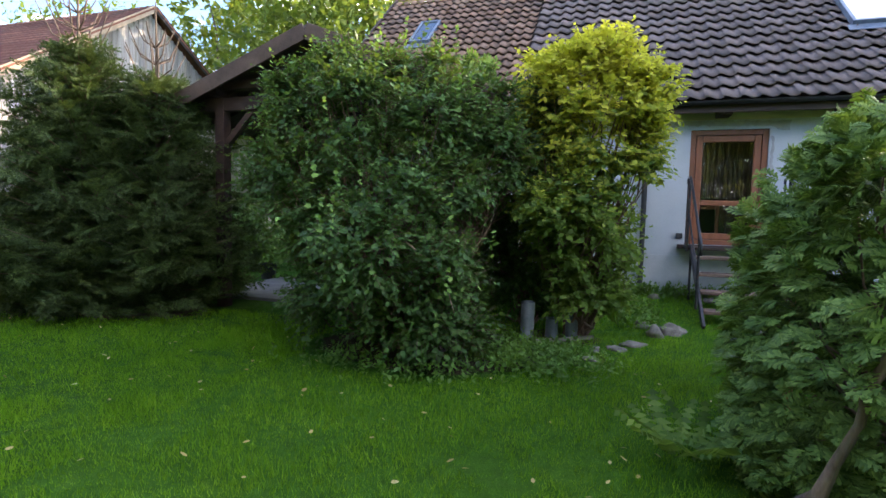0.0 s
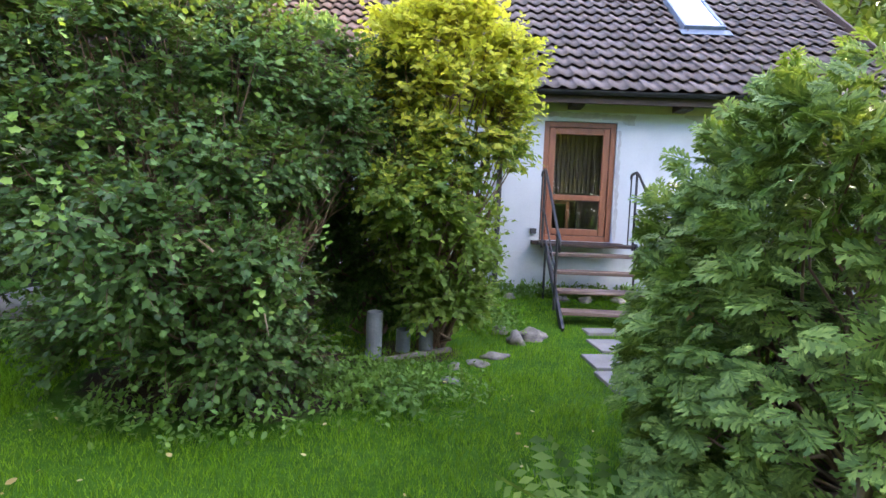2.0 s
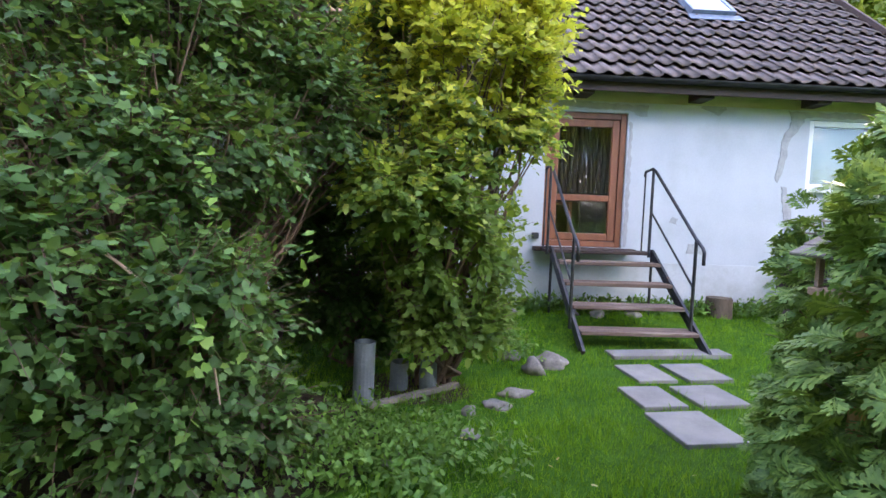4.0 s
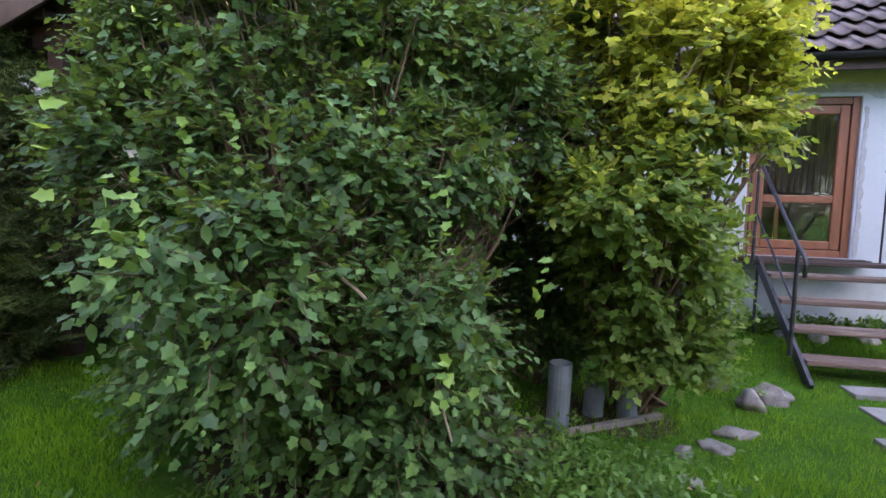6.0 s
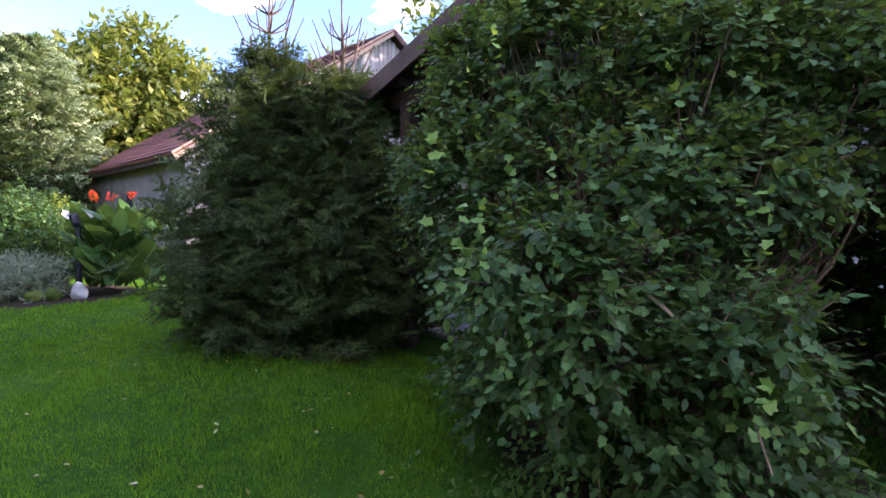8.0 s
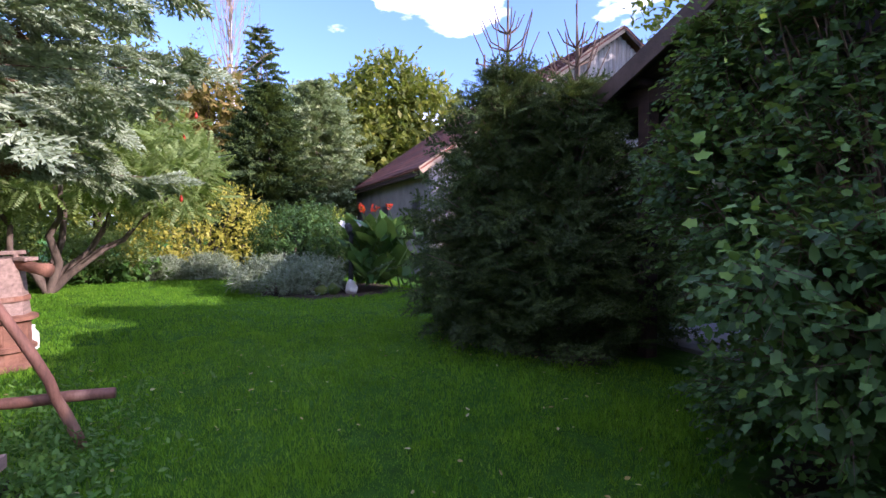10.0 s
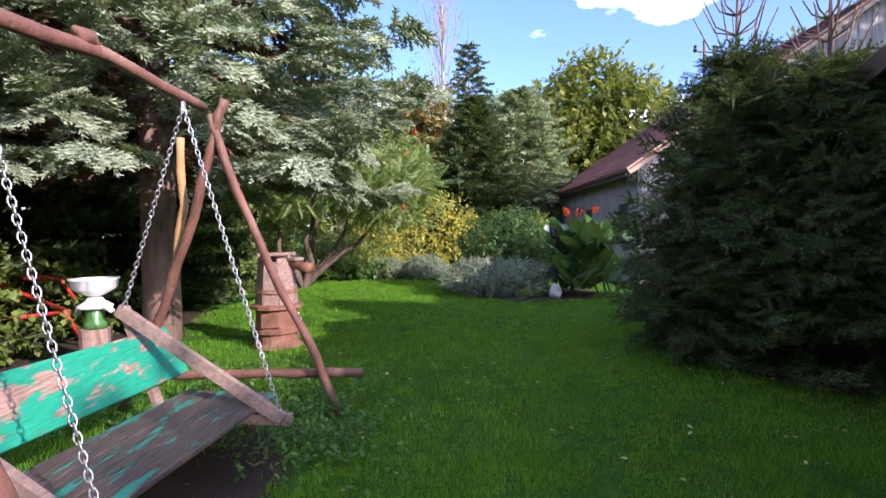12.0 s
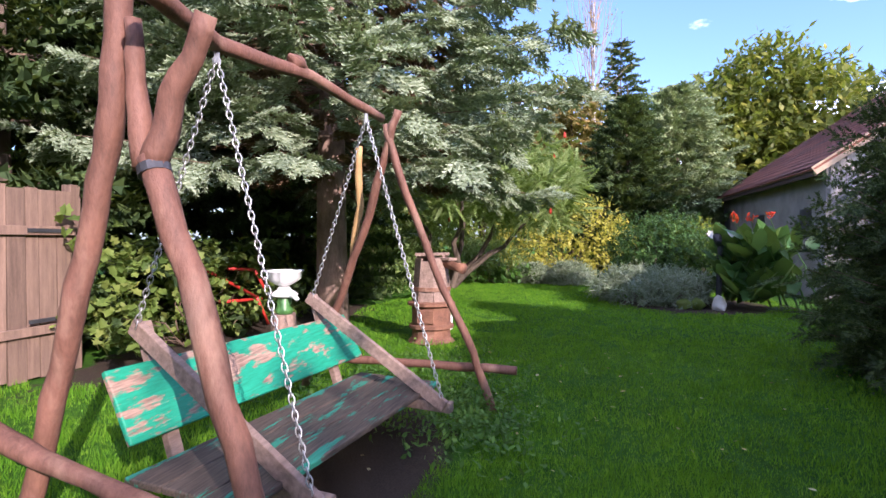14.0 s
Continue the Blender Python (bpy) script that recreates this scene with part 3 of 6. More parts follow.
def stems(name, base, targets, material, parent, r0=0.02, sides=5, amount=0.1, label=""):
    bm = bmesh.new()
    for n, t in enumerate(targets):
        pts = bent(base if not isinstance(base, list) else base[n % len(base)], t, 4, amount, n)
        tube(pts, [r0 * (1 - 0.75 * k / (len(pts) - 1)) for k in range(len(pts))], sides, bm, cap=False)
    ob = part(name, bm, material, parent, label, smooth=True)
    ob["kind"] = "stuff"
    return ob


def shrub(name, at, blobs, label, material, shape=None, count=2500, per=8, twig=0.22, size=0.07, stem_count=24, category="shrub", fill=0.3, rise=0.35, stem_r=0.016):
    ob = thing(name, at, label, category)
    p, d = shrub_twigs(blobs, count, fill)
    raw("foliage", *foliage(shape or LOBED, p, d, per, twig, size, 0.9, rise), material, ob)
    pick = rng.choice(len(p), min(stem_count, len(p)), replace=False)
    stems("branchwork", Vector(at), [p[k] for k in pick], M["twig"], ob, stem_r)
    return ob


def outer_points(blobs, count, ground=0.06):
    """Places and outward ways on the joint outside of a group of lumpy ellipsoids (centre, radii)."""
    area = np.array([b[1][0] * b[1][1] + b[1][1] * b[1][2] + b[1][0] * b[1][2] for b in blobs])
    out_p, out_d = [], []
    for (c, r), share in zip(blobs, area / area.sum()):
        d = directions(max(4, int(count * share)), -0.75)
        c, r = np.array(c), np.array(r)
        lump_ = np.array([noise.noise(Vector(q.tolist()) * 2.2 + Vector(c.tolist()) * 3) for q in d])
        out_p.append(c + d * r * (1 + 0.22 * lump_ - 0.16 * rng.random(len(d)) ** 2)[:, None])
        out_d.append(unit(d / r))
    p, d = np.vstack(out_p), np.vstack(out_d)
    keep = p[:, 2] > ground
    for c, r in blobs:
        q = (p - np.array(c)) / np.array(r)
        keep &= (q * q).sum(1) > 0.72
    return p[keep], d[keep]


def spray_shrub(name, at, blobs, label, material, clumps=500, fans=11, per=9, reach=0.3, size=0.07, rise=0.2, shape=None, inner=900, stem_r=0.018, swell=1.0):
    """A shrub whose leaves stand in two ranks along arching shoots, the shoots in clumps with dark gaps between."""
    ob = thing(name, at, label, "shrub")
    blobs = [(b[0], tuple(swell * k for k in b[1])) for b in blobs]
    c, dc = outer_points(blobs, clumps)
    c, dc = np.repeat(c, fans, 0), np.repeat(dc, fans, 0)
    n = len(c)
    up_z = np.array([0, 0, 1.0])
    way = unit(dc * 0.85 + rng.normal(0, 0.5, (n, 3)) * np.array([1, 1, 0.55]) + up_z * rise)
    long_ = reach * rng.uniform(0.55, 1.25, n)
    root = c - dc * 0.75 * reach + rng.normal(0, 0.05, (n, 3))
    side = unit(np.cross(way, up_z) + 1e-6)
    P, A, U, S = [], [], [], []
    for k in range(per):
        f = (k + 0.7) / per
        P.append(root + way * (long_ * f)[:, None] - up_z * (0.2 * long_ * f * f)[:, None])
        A.append(way * (0.45 + 0.5 * f) + side * (1 if k % 2 else -1) * (1.05 - 0.6 * f) - up_z * 0.4 + rng.normal(0, 0.35, (n, 3)))
        U.append(up_z * 0.8 + dc * 0.62 + rng.normal(0, 0.42, (n, 3)))
        S.append(size * rng.uniform(0.6, 1.25, n) * (1.05 - 0.5 * f ** 3))
    raw("foliage", *scatter(shape or LOBED, np.vstack(P), np.vstack(A), np.vstack(U), np.concatenate(S)), material, ob)
    raw("shoot_wood", *scatter(STALK, root, way - up_z * 0.1, np.tile(up_z, (n, 1)), long_), M["twig"], ob)["kind"] = "stuff"
    q, e = outer_points([(b[0], tuple(0.6 * k for k in b[1])) for b in blobs], inner)
    raw("inner_foliage", *foliage(OVAL, q, e, 5, 0.2, size * 1.2, 0.9, 0.2), material, ob)["kind"] = "stuff"
    ends = np.vstack([c[::fans][::8] - dc[::fans][::8] * 0.1, q[::16]])
    stems("branchwork", [Vector(at) + Vector((0.12 * math.cos(k * 2.4), 0.12 * math.sin(k * 2.4), 0)) for k in range(9)], list(ends), M["twig"], ob, stem_r, 4, 0.12)
    return ob


def conifer(name, at, height, radius, label, material, whorls=22, arms=8, twigs=9, low=0.15, droop=0.25, size=0.24, seed=1, shape=None, lift=0.25, leader=0.6, trunk_r=0.09, bark=None, taper=0.85, flat=1.0, inner=None, skirt=0.55, loose=0.25):
    """Trunk with whorls of arms, each arm set with needled twigs on both sides, and a bare leader on top."""
    r = np.random.default_rng(seed)
    ob = thing(name, at, label, "conifer tree")
    at = np.array(at, float)
    top = at + np.array([0, 0, height])
    part("trunk", tube(bent(at - np.array([0, 0, 0.05]), top, 5, 0.05, seed), [trunk_r * (1 - 0.9 * k / 6) for k in range(7)], 8, wobble=0.15), bark or M["bark"], ob, smooth=True)
    P, A, U, S = [], [], [], []
    arm_bm = bmesh.new()
    body = height - leader
    for w in range(whorls):
        f = (w + 0.5) / whorls
        z = low + (body - low) * f
        reach = radius * (1 - f) ** taper * (skirt + (1 - skirt) * math.sin(min(1, f * 5) * 1.57)) + 0.10
        for k in range(arms):
            a = 2 * math.pi * (k + r.uniform(0, 0.9)) / arms + w * 0.9
            L = reach * r.uniform(0.72, 1.18)
            h = np.array([math.cos(a), math.sin(a), 0])
            sl = lift * f - droop * (1 - f)
            start = at + np.array([0, 0, z])
            pts = [start + h * L * q + np.array([0, 0, L * (sl * q + 0.16 * q * q)]) for q in (0, 0.35, 0.7, 1.0)]
            if w % 2 == 0 or radius > 3:
                tube(pts, [0.012 + 0.006 * L, 0.01, 0.007, 0.003], 4, arm_bm, cap=False)
            n = max(3, int(twigs * (0.35 + 0.65 * L / (radius + 0.1))))
            for j in range(n):
                q = 0.22 + 0.78 * (j + r.random()) / n
                c = start + h * L * q + np.array([0, 0, L * (sl * q + 0.16 * q * q)])
                side = np.array([-h[1], h[0], 0]) * (1 if j % 2 else -1)
                last = j >= n - 1
                way = h * 0.75 + (0 if last else 1) * side * r.uniform(0.5, 1.1) + np.array([0, 0, r.uniform(-0.35, 0.12 + 1.2 * (loose - 0.25)) * (1 if flat == 1 else flat) + 0.15 * f])
                P.append(c)
                A.append(way)
                U.append(np.array([0, 0, 1]) + h * 0.4 * (loose > 0.3) + r.normal(0, loose, 3))
                S.append(size * r.uniform(0.75, 1.25) * (1.0 - 0.35 * f))
    part("branchwork", arm_bm, M["twig"], ob)["kind"] = "stuff"
    P, A, U, S = np.array(P), np.array(A), np.array(U), np.array(S)
    if inner is not None:
        near = np.hypot(P[:, 0] - at[0], P[:, 1] - at[1]) < inner[0] * radius
        few = near & (r.random(len(P)) < 0.3)
        gone = near & ~few
        P, A, U, S, near = P[~gone], A[~gone], U[~gone], S[~gone], near[~gone]
        raw("dry_needles", *scatter(shape or NEEDLE, P[near], A[near], U[near], S[near]), inner[1], ob, "dry brown inner needles")
        P, A, U, S = P[~near], A[~near], U[~near], S[~near]
    raw("needles", *scatter(shape or NEEDLE, P, A, U, S), material, ob)
    return ob


def broadleaf(name, at, height, radius, label, material, count=2600, per=4, size=0.22, seed=1, crown_low=0.3, trunk_r=0.18, shape=None, bark=None, lumps=9, squash=1.0):
    """Tapered trunk, limbs and a crown of leaf clumps with gaps."""
    r = np.random.default_rng(seed)
    ob = thing(name, at, label, "tree")
    at = np.array(at, float)
    part("trunk", tube(bent(at - np.array([0, 0, 0.1]), at + np.array([0, 0, height * 0.8]), 4, 0.25, seed), [trunk_r * (1 - 0.8 * k / 5) for k in range(6)], 8, wobble=0.2), bark or M["bark"], ob, smooth=True)
    blobs, ends = [], []
    for k in range(lumps):
        f = (k + 0.5) / lumps
        a = 2.4 * k + r.uniform(-0.4, 0.4)
        w = math.sin(math.pi * (0.15 + 0.8 * f)) ** 0.7
        off = radius * 0.62 * w * (1 if k % 3 else 0.3)
        c = at + np.array([off * math.cos(a), off * math.sin(a), height * (crown_low + (0.9 - crown_low) * f)])
        s = radius * r.uniform(0.34, 0.5) * (0.6 + 0.4 * w)
        blobs.append((c, (s, s, s * squash)))
        ends.append(c)
    p, d = shrub_twigs(blobs, count, 0.5, 0.2)
    raw("crown", *foliage(shape or SIMPLE, p, d, per, size * 2.2, size, 0.9, 0.3), material, ob)
    stems("branchwork", Vector(at) + Vector((0, 0, height * 0.35)), ends, bark or M["bark"], ob, trunk_r * 0.5, 5, 0.3)
    return ob


# ---------- ground ----------
def ground_z(x, y):
    s = min(1, max(0, (y + 2.4) / 2.2))
    e = min(1, max(0, (x + 5.5) / 1.5)) * min(1, max(0, (7.5 - x) / 2))
    return 0.19 * s * s * (3 - 2 * s) * e


def axis(lo, hi, fine, far):
    mid = list(np.arange(lo, hi + 1e-6, fine))
    return [-far, -far * 0.3, lo - 25, lo - 8] + mid + [hi + 8, hi + 25, far * 0.3, far]


gx, gy = axis(-16, 6, 0.4, 900), axis(-14, 3.2, 0.4, 900)
gv = [(x, y, ground_z(x, y) + (0.012 * noise.noise(Vector((x * 0.8, y * 0.8, 0))) if abs(x) < 20 and abs(y) < 16 else -0.0)) for x in gx for y in gy]
gf = [(i * len(gy) + j, (i + 1) * len(gy) + j, (i + 1) * len(gy) + j + 1, i * len(gy) + j + 1) for i in range(len(gx) - 1) for j in range(len(gy) - 1)]
ground = raw("ground", gv, gf, M["lawn"], None, smooth=True)
tagged(ground, "mown green garden lawn with bare soil under the shrubs", "lawn", kind="structure")

# ---------- house ----------
EAVE_Y, EAVE_Z, SLOPE = -0.38, 3.08, 0.857
RIDGE_Y = 3.7
HX0, HX1 = -7.35, 3.95
TILT = math.atan(SLOPE)
house = thing("house", (HX0, 0, 0), "white plastered single-storey house with a steep pantiled roof", "house")
DX0, DX1, DZ0, DZ1 = -1.05, 0.0, 0.98, 2.72
WX0, WX1, WZ0, WZ1 = 2.42, 3.34, 1.84, 2.74


def holed_wall(holes, x0, x1, z0, z1, y0, y1):
    """A wall along x with openings cut through; holes: (x0, x1, z0, z1)."""
    bm = bmesh.new()
    xs = sorted({x0, x1, *[h[0] for h in holes], *[h[1] for h in holes]})
    for a, b in zip(xs, xs[1:]):
        cuts = sorted((h[2], h[3]) for h in holes if h[0] <= a and h[1] >= b)
        z = z0
        for c0, c1 in cuts:
            slab_box(a, b, y0, y1, z, c0, bm=bm)
            z = c1
        slab_box(a, b, y0, y1, z, z1, bm=bm)
    bmesh.ops.remove_doubles(bm, verts=bm.verts, dist=1e-5)
    return bm


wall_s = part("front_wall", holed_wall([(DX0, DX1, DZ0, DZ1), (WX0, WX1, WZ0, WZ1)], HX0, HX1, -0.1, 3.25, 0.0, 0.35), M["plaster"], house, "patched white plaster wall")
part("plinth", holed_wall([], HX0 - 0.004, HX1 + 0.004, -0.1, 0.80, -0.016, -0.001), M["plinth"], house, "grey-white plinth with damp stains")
part("cornice_band", slab_box(HX0, HX1, -0.012, -0.001, 2.86, 3.12), M["cornice"], house, "yellowed plaster band under the eave")
for gx_ in (HX0, HX1 - 0.35):
    bm = bmesh.new()
    prof = [(0.352, -0.1), (0.352, 3.3), (RIDGE_Y, 3.25 + (RIDGE_Y - 0.2) * SLOPE - 0.25), (2 * RIDGE_Y - 0.35, 3.3), (2 * RIDGE_Y - 0.35, -0.1)]
    loops = [[bm.verts.new((x, y, z)) for y, z in prof] for x in (gx_, gx_ + 0.35)]
    bm.faces.new(loops[0])
    bm.faces.new(loops[1][::-1])
    for k in range(5):
        bm.faces.new((loops[0][k], loops[0][(k + 1) % 5], loops[1][(k + 1) % 5], loops[1][k]))
    part("gable_wall", bm, M["plaster"], house)
part("back_wall", slab_box(HX0, HX1, 2 * RIDGE_Y - 0.348, 2 * RIDGE_Y, -0.1, 3.2), M["plaster"], house)
# Room shell; its dark colour stands for missing light indoors.
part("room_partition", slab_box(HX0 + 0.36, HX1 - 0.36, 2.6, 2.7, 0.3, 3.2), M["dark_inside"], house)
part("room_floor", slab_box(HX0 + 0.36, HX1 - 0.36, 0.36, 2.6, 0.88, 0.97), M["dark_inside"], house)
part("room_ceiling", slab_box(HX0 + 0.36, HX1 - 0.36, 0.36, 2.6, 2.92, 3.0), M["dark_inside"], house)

# roof deck, both slopes
for s in (1, -1):
    y0, y1 = (EAVE_Y, RIDGE_Y) if s == 1 else (2 * RIDGE_Y - EAVE_Y, RIDGE_Y)
    bm = bmesh.new()
    zr = EAVE_Z + (RIDGE_Y - EAVE_Y) * SLOPE
    vs = [bm.verts.new(p) for p in ((HX0 - 0.12, y0, EAVE_Z - 0.09), (HX1 + 0.12, y0, EAVE_Z - 0.09), (HX1 + 0.12, y1, zr - 0.09), (HX0 - 0.12, y1, zr - 0.09), (HX0 - 0.12, y0, EAVE_Z - 0.03), (HX1 + 0.12, y0, EAVE_Z - 0.03), (HX1 + 0.12, y1, zr - 0.03), (HX0 - 0.12, y1, zr - 0.03))]
    for q in ((0, 1, 2, 3), (7, 6, 5, 4), (0, 4, 5, 1), (1, 5, 6, 2), (2, 6, 7, 3), (3, 7, 4, 0)):
        bm.faces.new([vs[k] for k in q])
    deck = part("roof" if s == 1 else "rear_roof", bm, M["dark_wood"] if s == 1 else M["tile_dark"], house, "dark pantile roof slope")
    if s == 1:
        front_roof = deck
for x in (HX0 - 0.14, HX1 + 0.14):
    part("verge_board", board((x, EAVE_Y - 0.02, EAVE_Z + 0.0), (x, RIDGE_Y, EAVE_Z + (RIDGE_Y - EAVE_Y) * SLOPE + 0.02), 0.05, 0.2), M["dark_wood"], house)
bm = bmesh.new()
for k in range(9):
    a = math.pi * (k / 8)
    for x in (HX0 - 0.1, HX1 + 0.1):
        bm.verts.new((x, EAVE_Y - 0.055 - 0.055 * math.cos(a), EAVE_Z - 0.02 - 0.055 * math.sin(a) - 0.0))
bm.verts.ensure_lookup_table()
for k in range(8):
    bm.faces.new((bm.verts[2 * k], bm.verts[2 * k + 1], bm.verts[2 * k + 3], bm.verts[2 * k + 2]))
bmesh.ops.solidify(bm, geom=list(bm.faces), thickness=0.004)
part("gutter", bm, M["gutter"], house, "dark half-round gutter")
part("fascia", slab_box(HX0 - 0.1, HX1 + 0.1, EAVE_Y + 0.008, EAVE_Y + 0.034, EAVE_Z - 0.17, EAVE_Z - 0.02), M["dark_wood"], house)
part("soffit", slab_box(HX0 - 0.1, HX1 + 0.1, EAVE_Y + 0.04, -0.003, EAVE_Z - 0.05, EAVE_Z - 0.03), M["dark_wood"], house)
for x in np.arange(HX0 + 0.7, HX1, 1.5):
    part("rafter_end", slab_box(x - 0.09, x + 0.09, EAVE_Y + 0.06, -0.014, 2.88, 3.04, 0.008), M["dark_wood"], house)
part("downpipe", tube([(-1.68, -0.07, 2.95), (-1.68, -0.07, 0.2)], 0.04, 10), M["gutter"], house)
part("tap_box", slab_box(-1.19, -1.10, -0.06, -0.001, 1.07, 1.15, 0.01), M["gutter"], house)


def patch(name, pts, material, y=-0.006, depth=0.008, seed=0):
    """An irregular smear of mortar standing proud of the wall; pts: (x, z) outline."""
    rnd = random.Random(seed)
    bm = bmesh.new()
    fine = []
    for (x0, z0), (x1, z1) in zip(pts, pts[1:] + pts[:1]):
        n = max(2, int(math.hypot(x1 - x0, z1 - z0) / 0.05))
        for k in range(n):
            fine.append((x0 + (x1 - x0) * k / n + rnd.uniform(-0.014, 0.014), z0 + (z1 - z0) * k / n + rnd.uniform(-0.014, 0.014)))
    front = [bm.verts.new((x, y - 0.002, z)) for x, z in fine]
    back = [bm.verts.new((x, y + depth, z)) for x, z in fine]
    bm.faces.new(front)
    for k in range(len(fine)):
        bm.faces.new((front[k], front[(k + 1) % len(fine)], back[(k + 1) % len(fine)], back[k]))
    return part(name, bm, material, house)


patch("mortar_patch", [(-1.28, 2.79), (-0.2, 2.76), (0.02, 2.75), (0.1, 2.70), (0.24, 2.69), (0.26, 2.83), (0.05, 2.83), (-1.28, 2.86)], M["mortar"], seed=1)
patch("mortar_patch", [(2.10, 2.84), (2.40, 2.84), (3.9, 2.86), (3.9, 2.78), (2.36, 2.77), (2.33, 2.72), (2.16, 2.45), (2.12, 2.15), (2.05, 1.92), (2.0, 1.95), (2.04, 2.2), (2.06, 2.5), (2.18, 2.72)], M["mortar"], seed=2)
patch("mortar_patch", [(2.10, 1.86), (2.17, 1.86), (2.26, 1.5), (2.28, 1.0), (2.2, 1.0), (2.16, 1.4)], M["mortar"], seed=3)
patch("mortar_patch", [(0.88, 0.95), (1.08, 0.93), (1.12, 1.03), (1.02, 1.09), (0.9, 1.06)], M["mortar"], seed=4)
patch("mortar_patch", [(0.62, 1.33), (0.72, 1.3), (0.73, 1.39), (0.66, 1.42)], M["mortar"], seed=5)
patch("mortar_patch", [(0.02, 1.0), (0.07, 1.0), (0.06, 2.6), (0.02, 2.6)], M["mortar"], seed=6)
patch("mortar_patch", [(0.95, 2.84), (1.2, 2.75), (1.3, 2.83), (1.2, 2.93), (1.0, 2.93)], M["mortar"], seed=7)

# door
door = adopt(new("door"), house)
door["label"] = "red-brown wooden glazed balcony door, closed"


def frame_ring(x0, x1, z0, z1, w, y0, y1, bevel=0.006):
    bm = bmesh.new()
    slab_box(x0, x0 + w, y0, y1, z0, z1, bevel, bm)
    slab_box(x1 - w, x1, y0, y1, z0, z1, bevel, bm)
    slab_box(x0 + w + 0.001, x1 - w - 0.001, y0 + 0.002, y1 - 0.002, z1 - w, z1, bevel, bm)
    slab_box(x0 + w + 0.001, x1 - w - 0.001, y0 + 0.002, y1 - 0.002, z0, z0 + w, bevel, bm)
    return bm


def sub(name, bm, material, parent, label="", smooth=False):
    ob = part(name, bm, material, None, label, smooth)
    ob.parent = parent
    ob.matrix_parent_inverse = Matrix.Identity(4)
    return ob


sub("door_frame", frame_ring(DX0 + 0.003, DX1 - 0.003, DZ0 + 0.003, DZ1 - 0.003, 0.075, 0.03, 0.12), M["door_wood"], door)
leaf_bm = frame_ring(DX0 + 0.085, DX1 - 0.085, DZ0 + 0.085, DZ1 - 0.085, 0.095, 0.045, 0.105, 0.01)
slab_box(DX0 + 0.181, DX1 - 0.181, 0.048, 0.102, DZ0 + 0.6, DZ0 + 0.68, 0.008, leaf_bm)
sub("door_leaf", leaf_bm, M["door_wood"], door)
pane = sub("pane", slab_box(DX0 + 0.17, DX1 - 0.17, 0.072, 0.078, DZ0 + 0.66, DZ1 - 0.17), M["glass"], door)
pane2 = sub("pane", slab_box(DX0 + 0.17, DX1 - 0.17, 0.072, 0.078, DZ0 + 0.17, DZ0 + 0.62), M["glass"], door)
for p_ in (pane, pane2):
    p_.visible_shadow = False
sub("sill", slab_box(DX0 - 0.12, DX1 + 0.14, -0.16, 0.028, DZ0 - 0.06, DZ0 - 0.004, 0.006), M["dark_wood"], door, "dark wooden sill board")
bm = bmesh.new()
for k in range(15):
    x = DX0 + 0.06 + k * 0.066
    tube([(x, 0.42 + 0.025 * (k % 2), DZ0 + 0.72), (x, 0.42 + 0.025 * (k % 2), DZ1 + 0.1)], 0.036, 6, bm)
sub("curtain", bm, M["curtain"], door, "thin curtain coloured near black like an unlit room")
sub("inner_board", slab_box(-0.42, -0.05, 0.5, 0.54, DZ0, DZ0 + 0.62, 0.01), M["curtain"], door, "board inside, coloured near black like an unlit room")
sub("inner_frame", frame_ring(-0.9, -0.5, DZ0 + 0.02, DZ0 + 0.6, 0.05, 0.6, 0.64), M["door_wood"], door)

# window
window = adopt(new("window"), house)
window["label"] = "white framed window with a pale green blind"
sub("window_frame", frame_ring(WX0 + 0.003, WX1 - 0.003, WZ0 + 0.003, WZ1 - 0.003, 0.07, 0.02, 0.1), M["white_frame"], window)
sub("pane", slab_box(WX0 + 0.07, WX1 - 0.07, 0.058, 0.063, WZ0 + 0.07, WZ1 - 0.07), M["glass"], window).visible_shadow = False
sub("blind", slab_box(WX0 + 0.05, WX1 - 0.05, 0.13, 0.135, WZ0 + 0.05, WZ1 - 0.05), M["blind"], window)
sub("sill", slab_box(WX0 - 0.03, WX1 + 0.03, -0.07, 0.018, WZ0 - 0.04, WZ0 - 0.002, 0.005), M["white_frame"], window)


def roof_point(x, up, lift=0.0):
    """A place on the front slope: x along the eave, up metres from the eave along the slope, lift off it."""
    return Vector((x, EAVE_Y + up * math.cos(TILT) - lift * math.sin(TILT), EAVE_Z + up * math.sin(TILT) + lift * math.cos(TILT)))


def roof_window(x0, x1, up0, up1, label, glass):
    ob = adopt(new("roof_window"), house)
    ob["label"] = label
    rot = pose(0, 0, 0, math.degrees(TILT), 0, 0)

    def at(x, up, lift):
        m = rot.copy()
        m.translation = roof_point(x, up, lift)
        return m

    bm = bmesh.new()
    w = 0.055
    xm, um = (x0 + x1) / 2, (up0 + up1) / 2
    for cx, cu, sx, su in ((x0, um, w, up1 - up0 + w), (x1, um, w, up1 - up0 + w), (xm, up0, x1 - x0 - w, w), (xm, up1, x1 - x0 - w, w)):
        box(bm, at(cx, cu, 0.08), (sx, su, 0.1), 0.008)
    sub("sash", bm, M["lead"], ob)
    sub("pane", box(bmesh.new(), at(xm, um, 0.1), (x1 - x0 - w, up1 - up0 - w, 0.012)), glass, ob)
    sub("flashing", box(bmesh.new(), at(xm, up0 - 0.12, 0.062), (x1 - x0 + 0.2, 0.18, 0.012)), M["lead"], ob)
    return ob


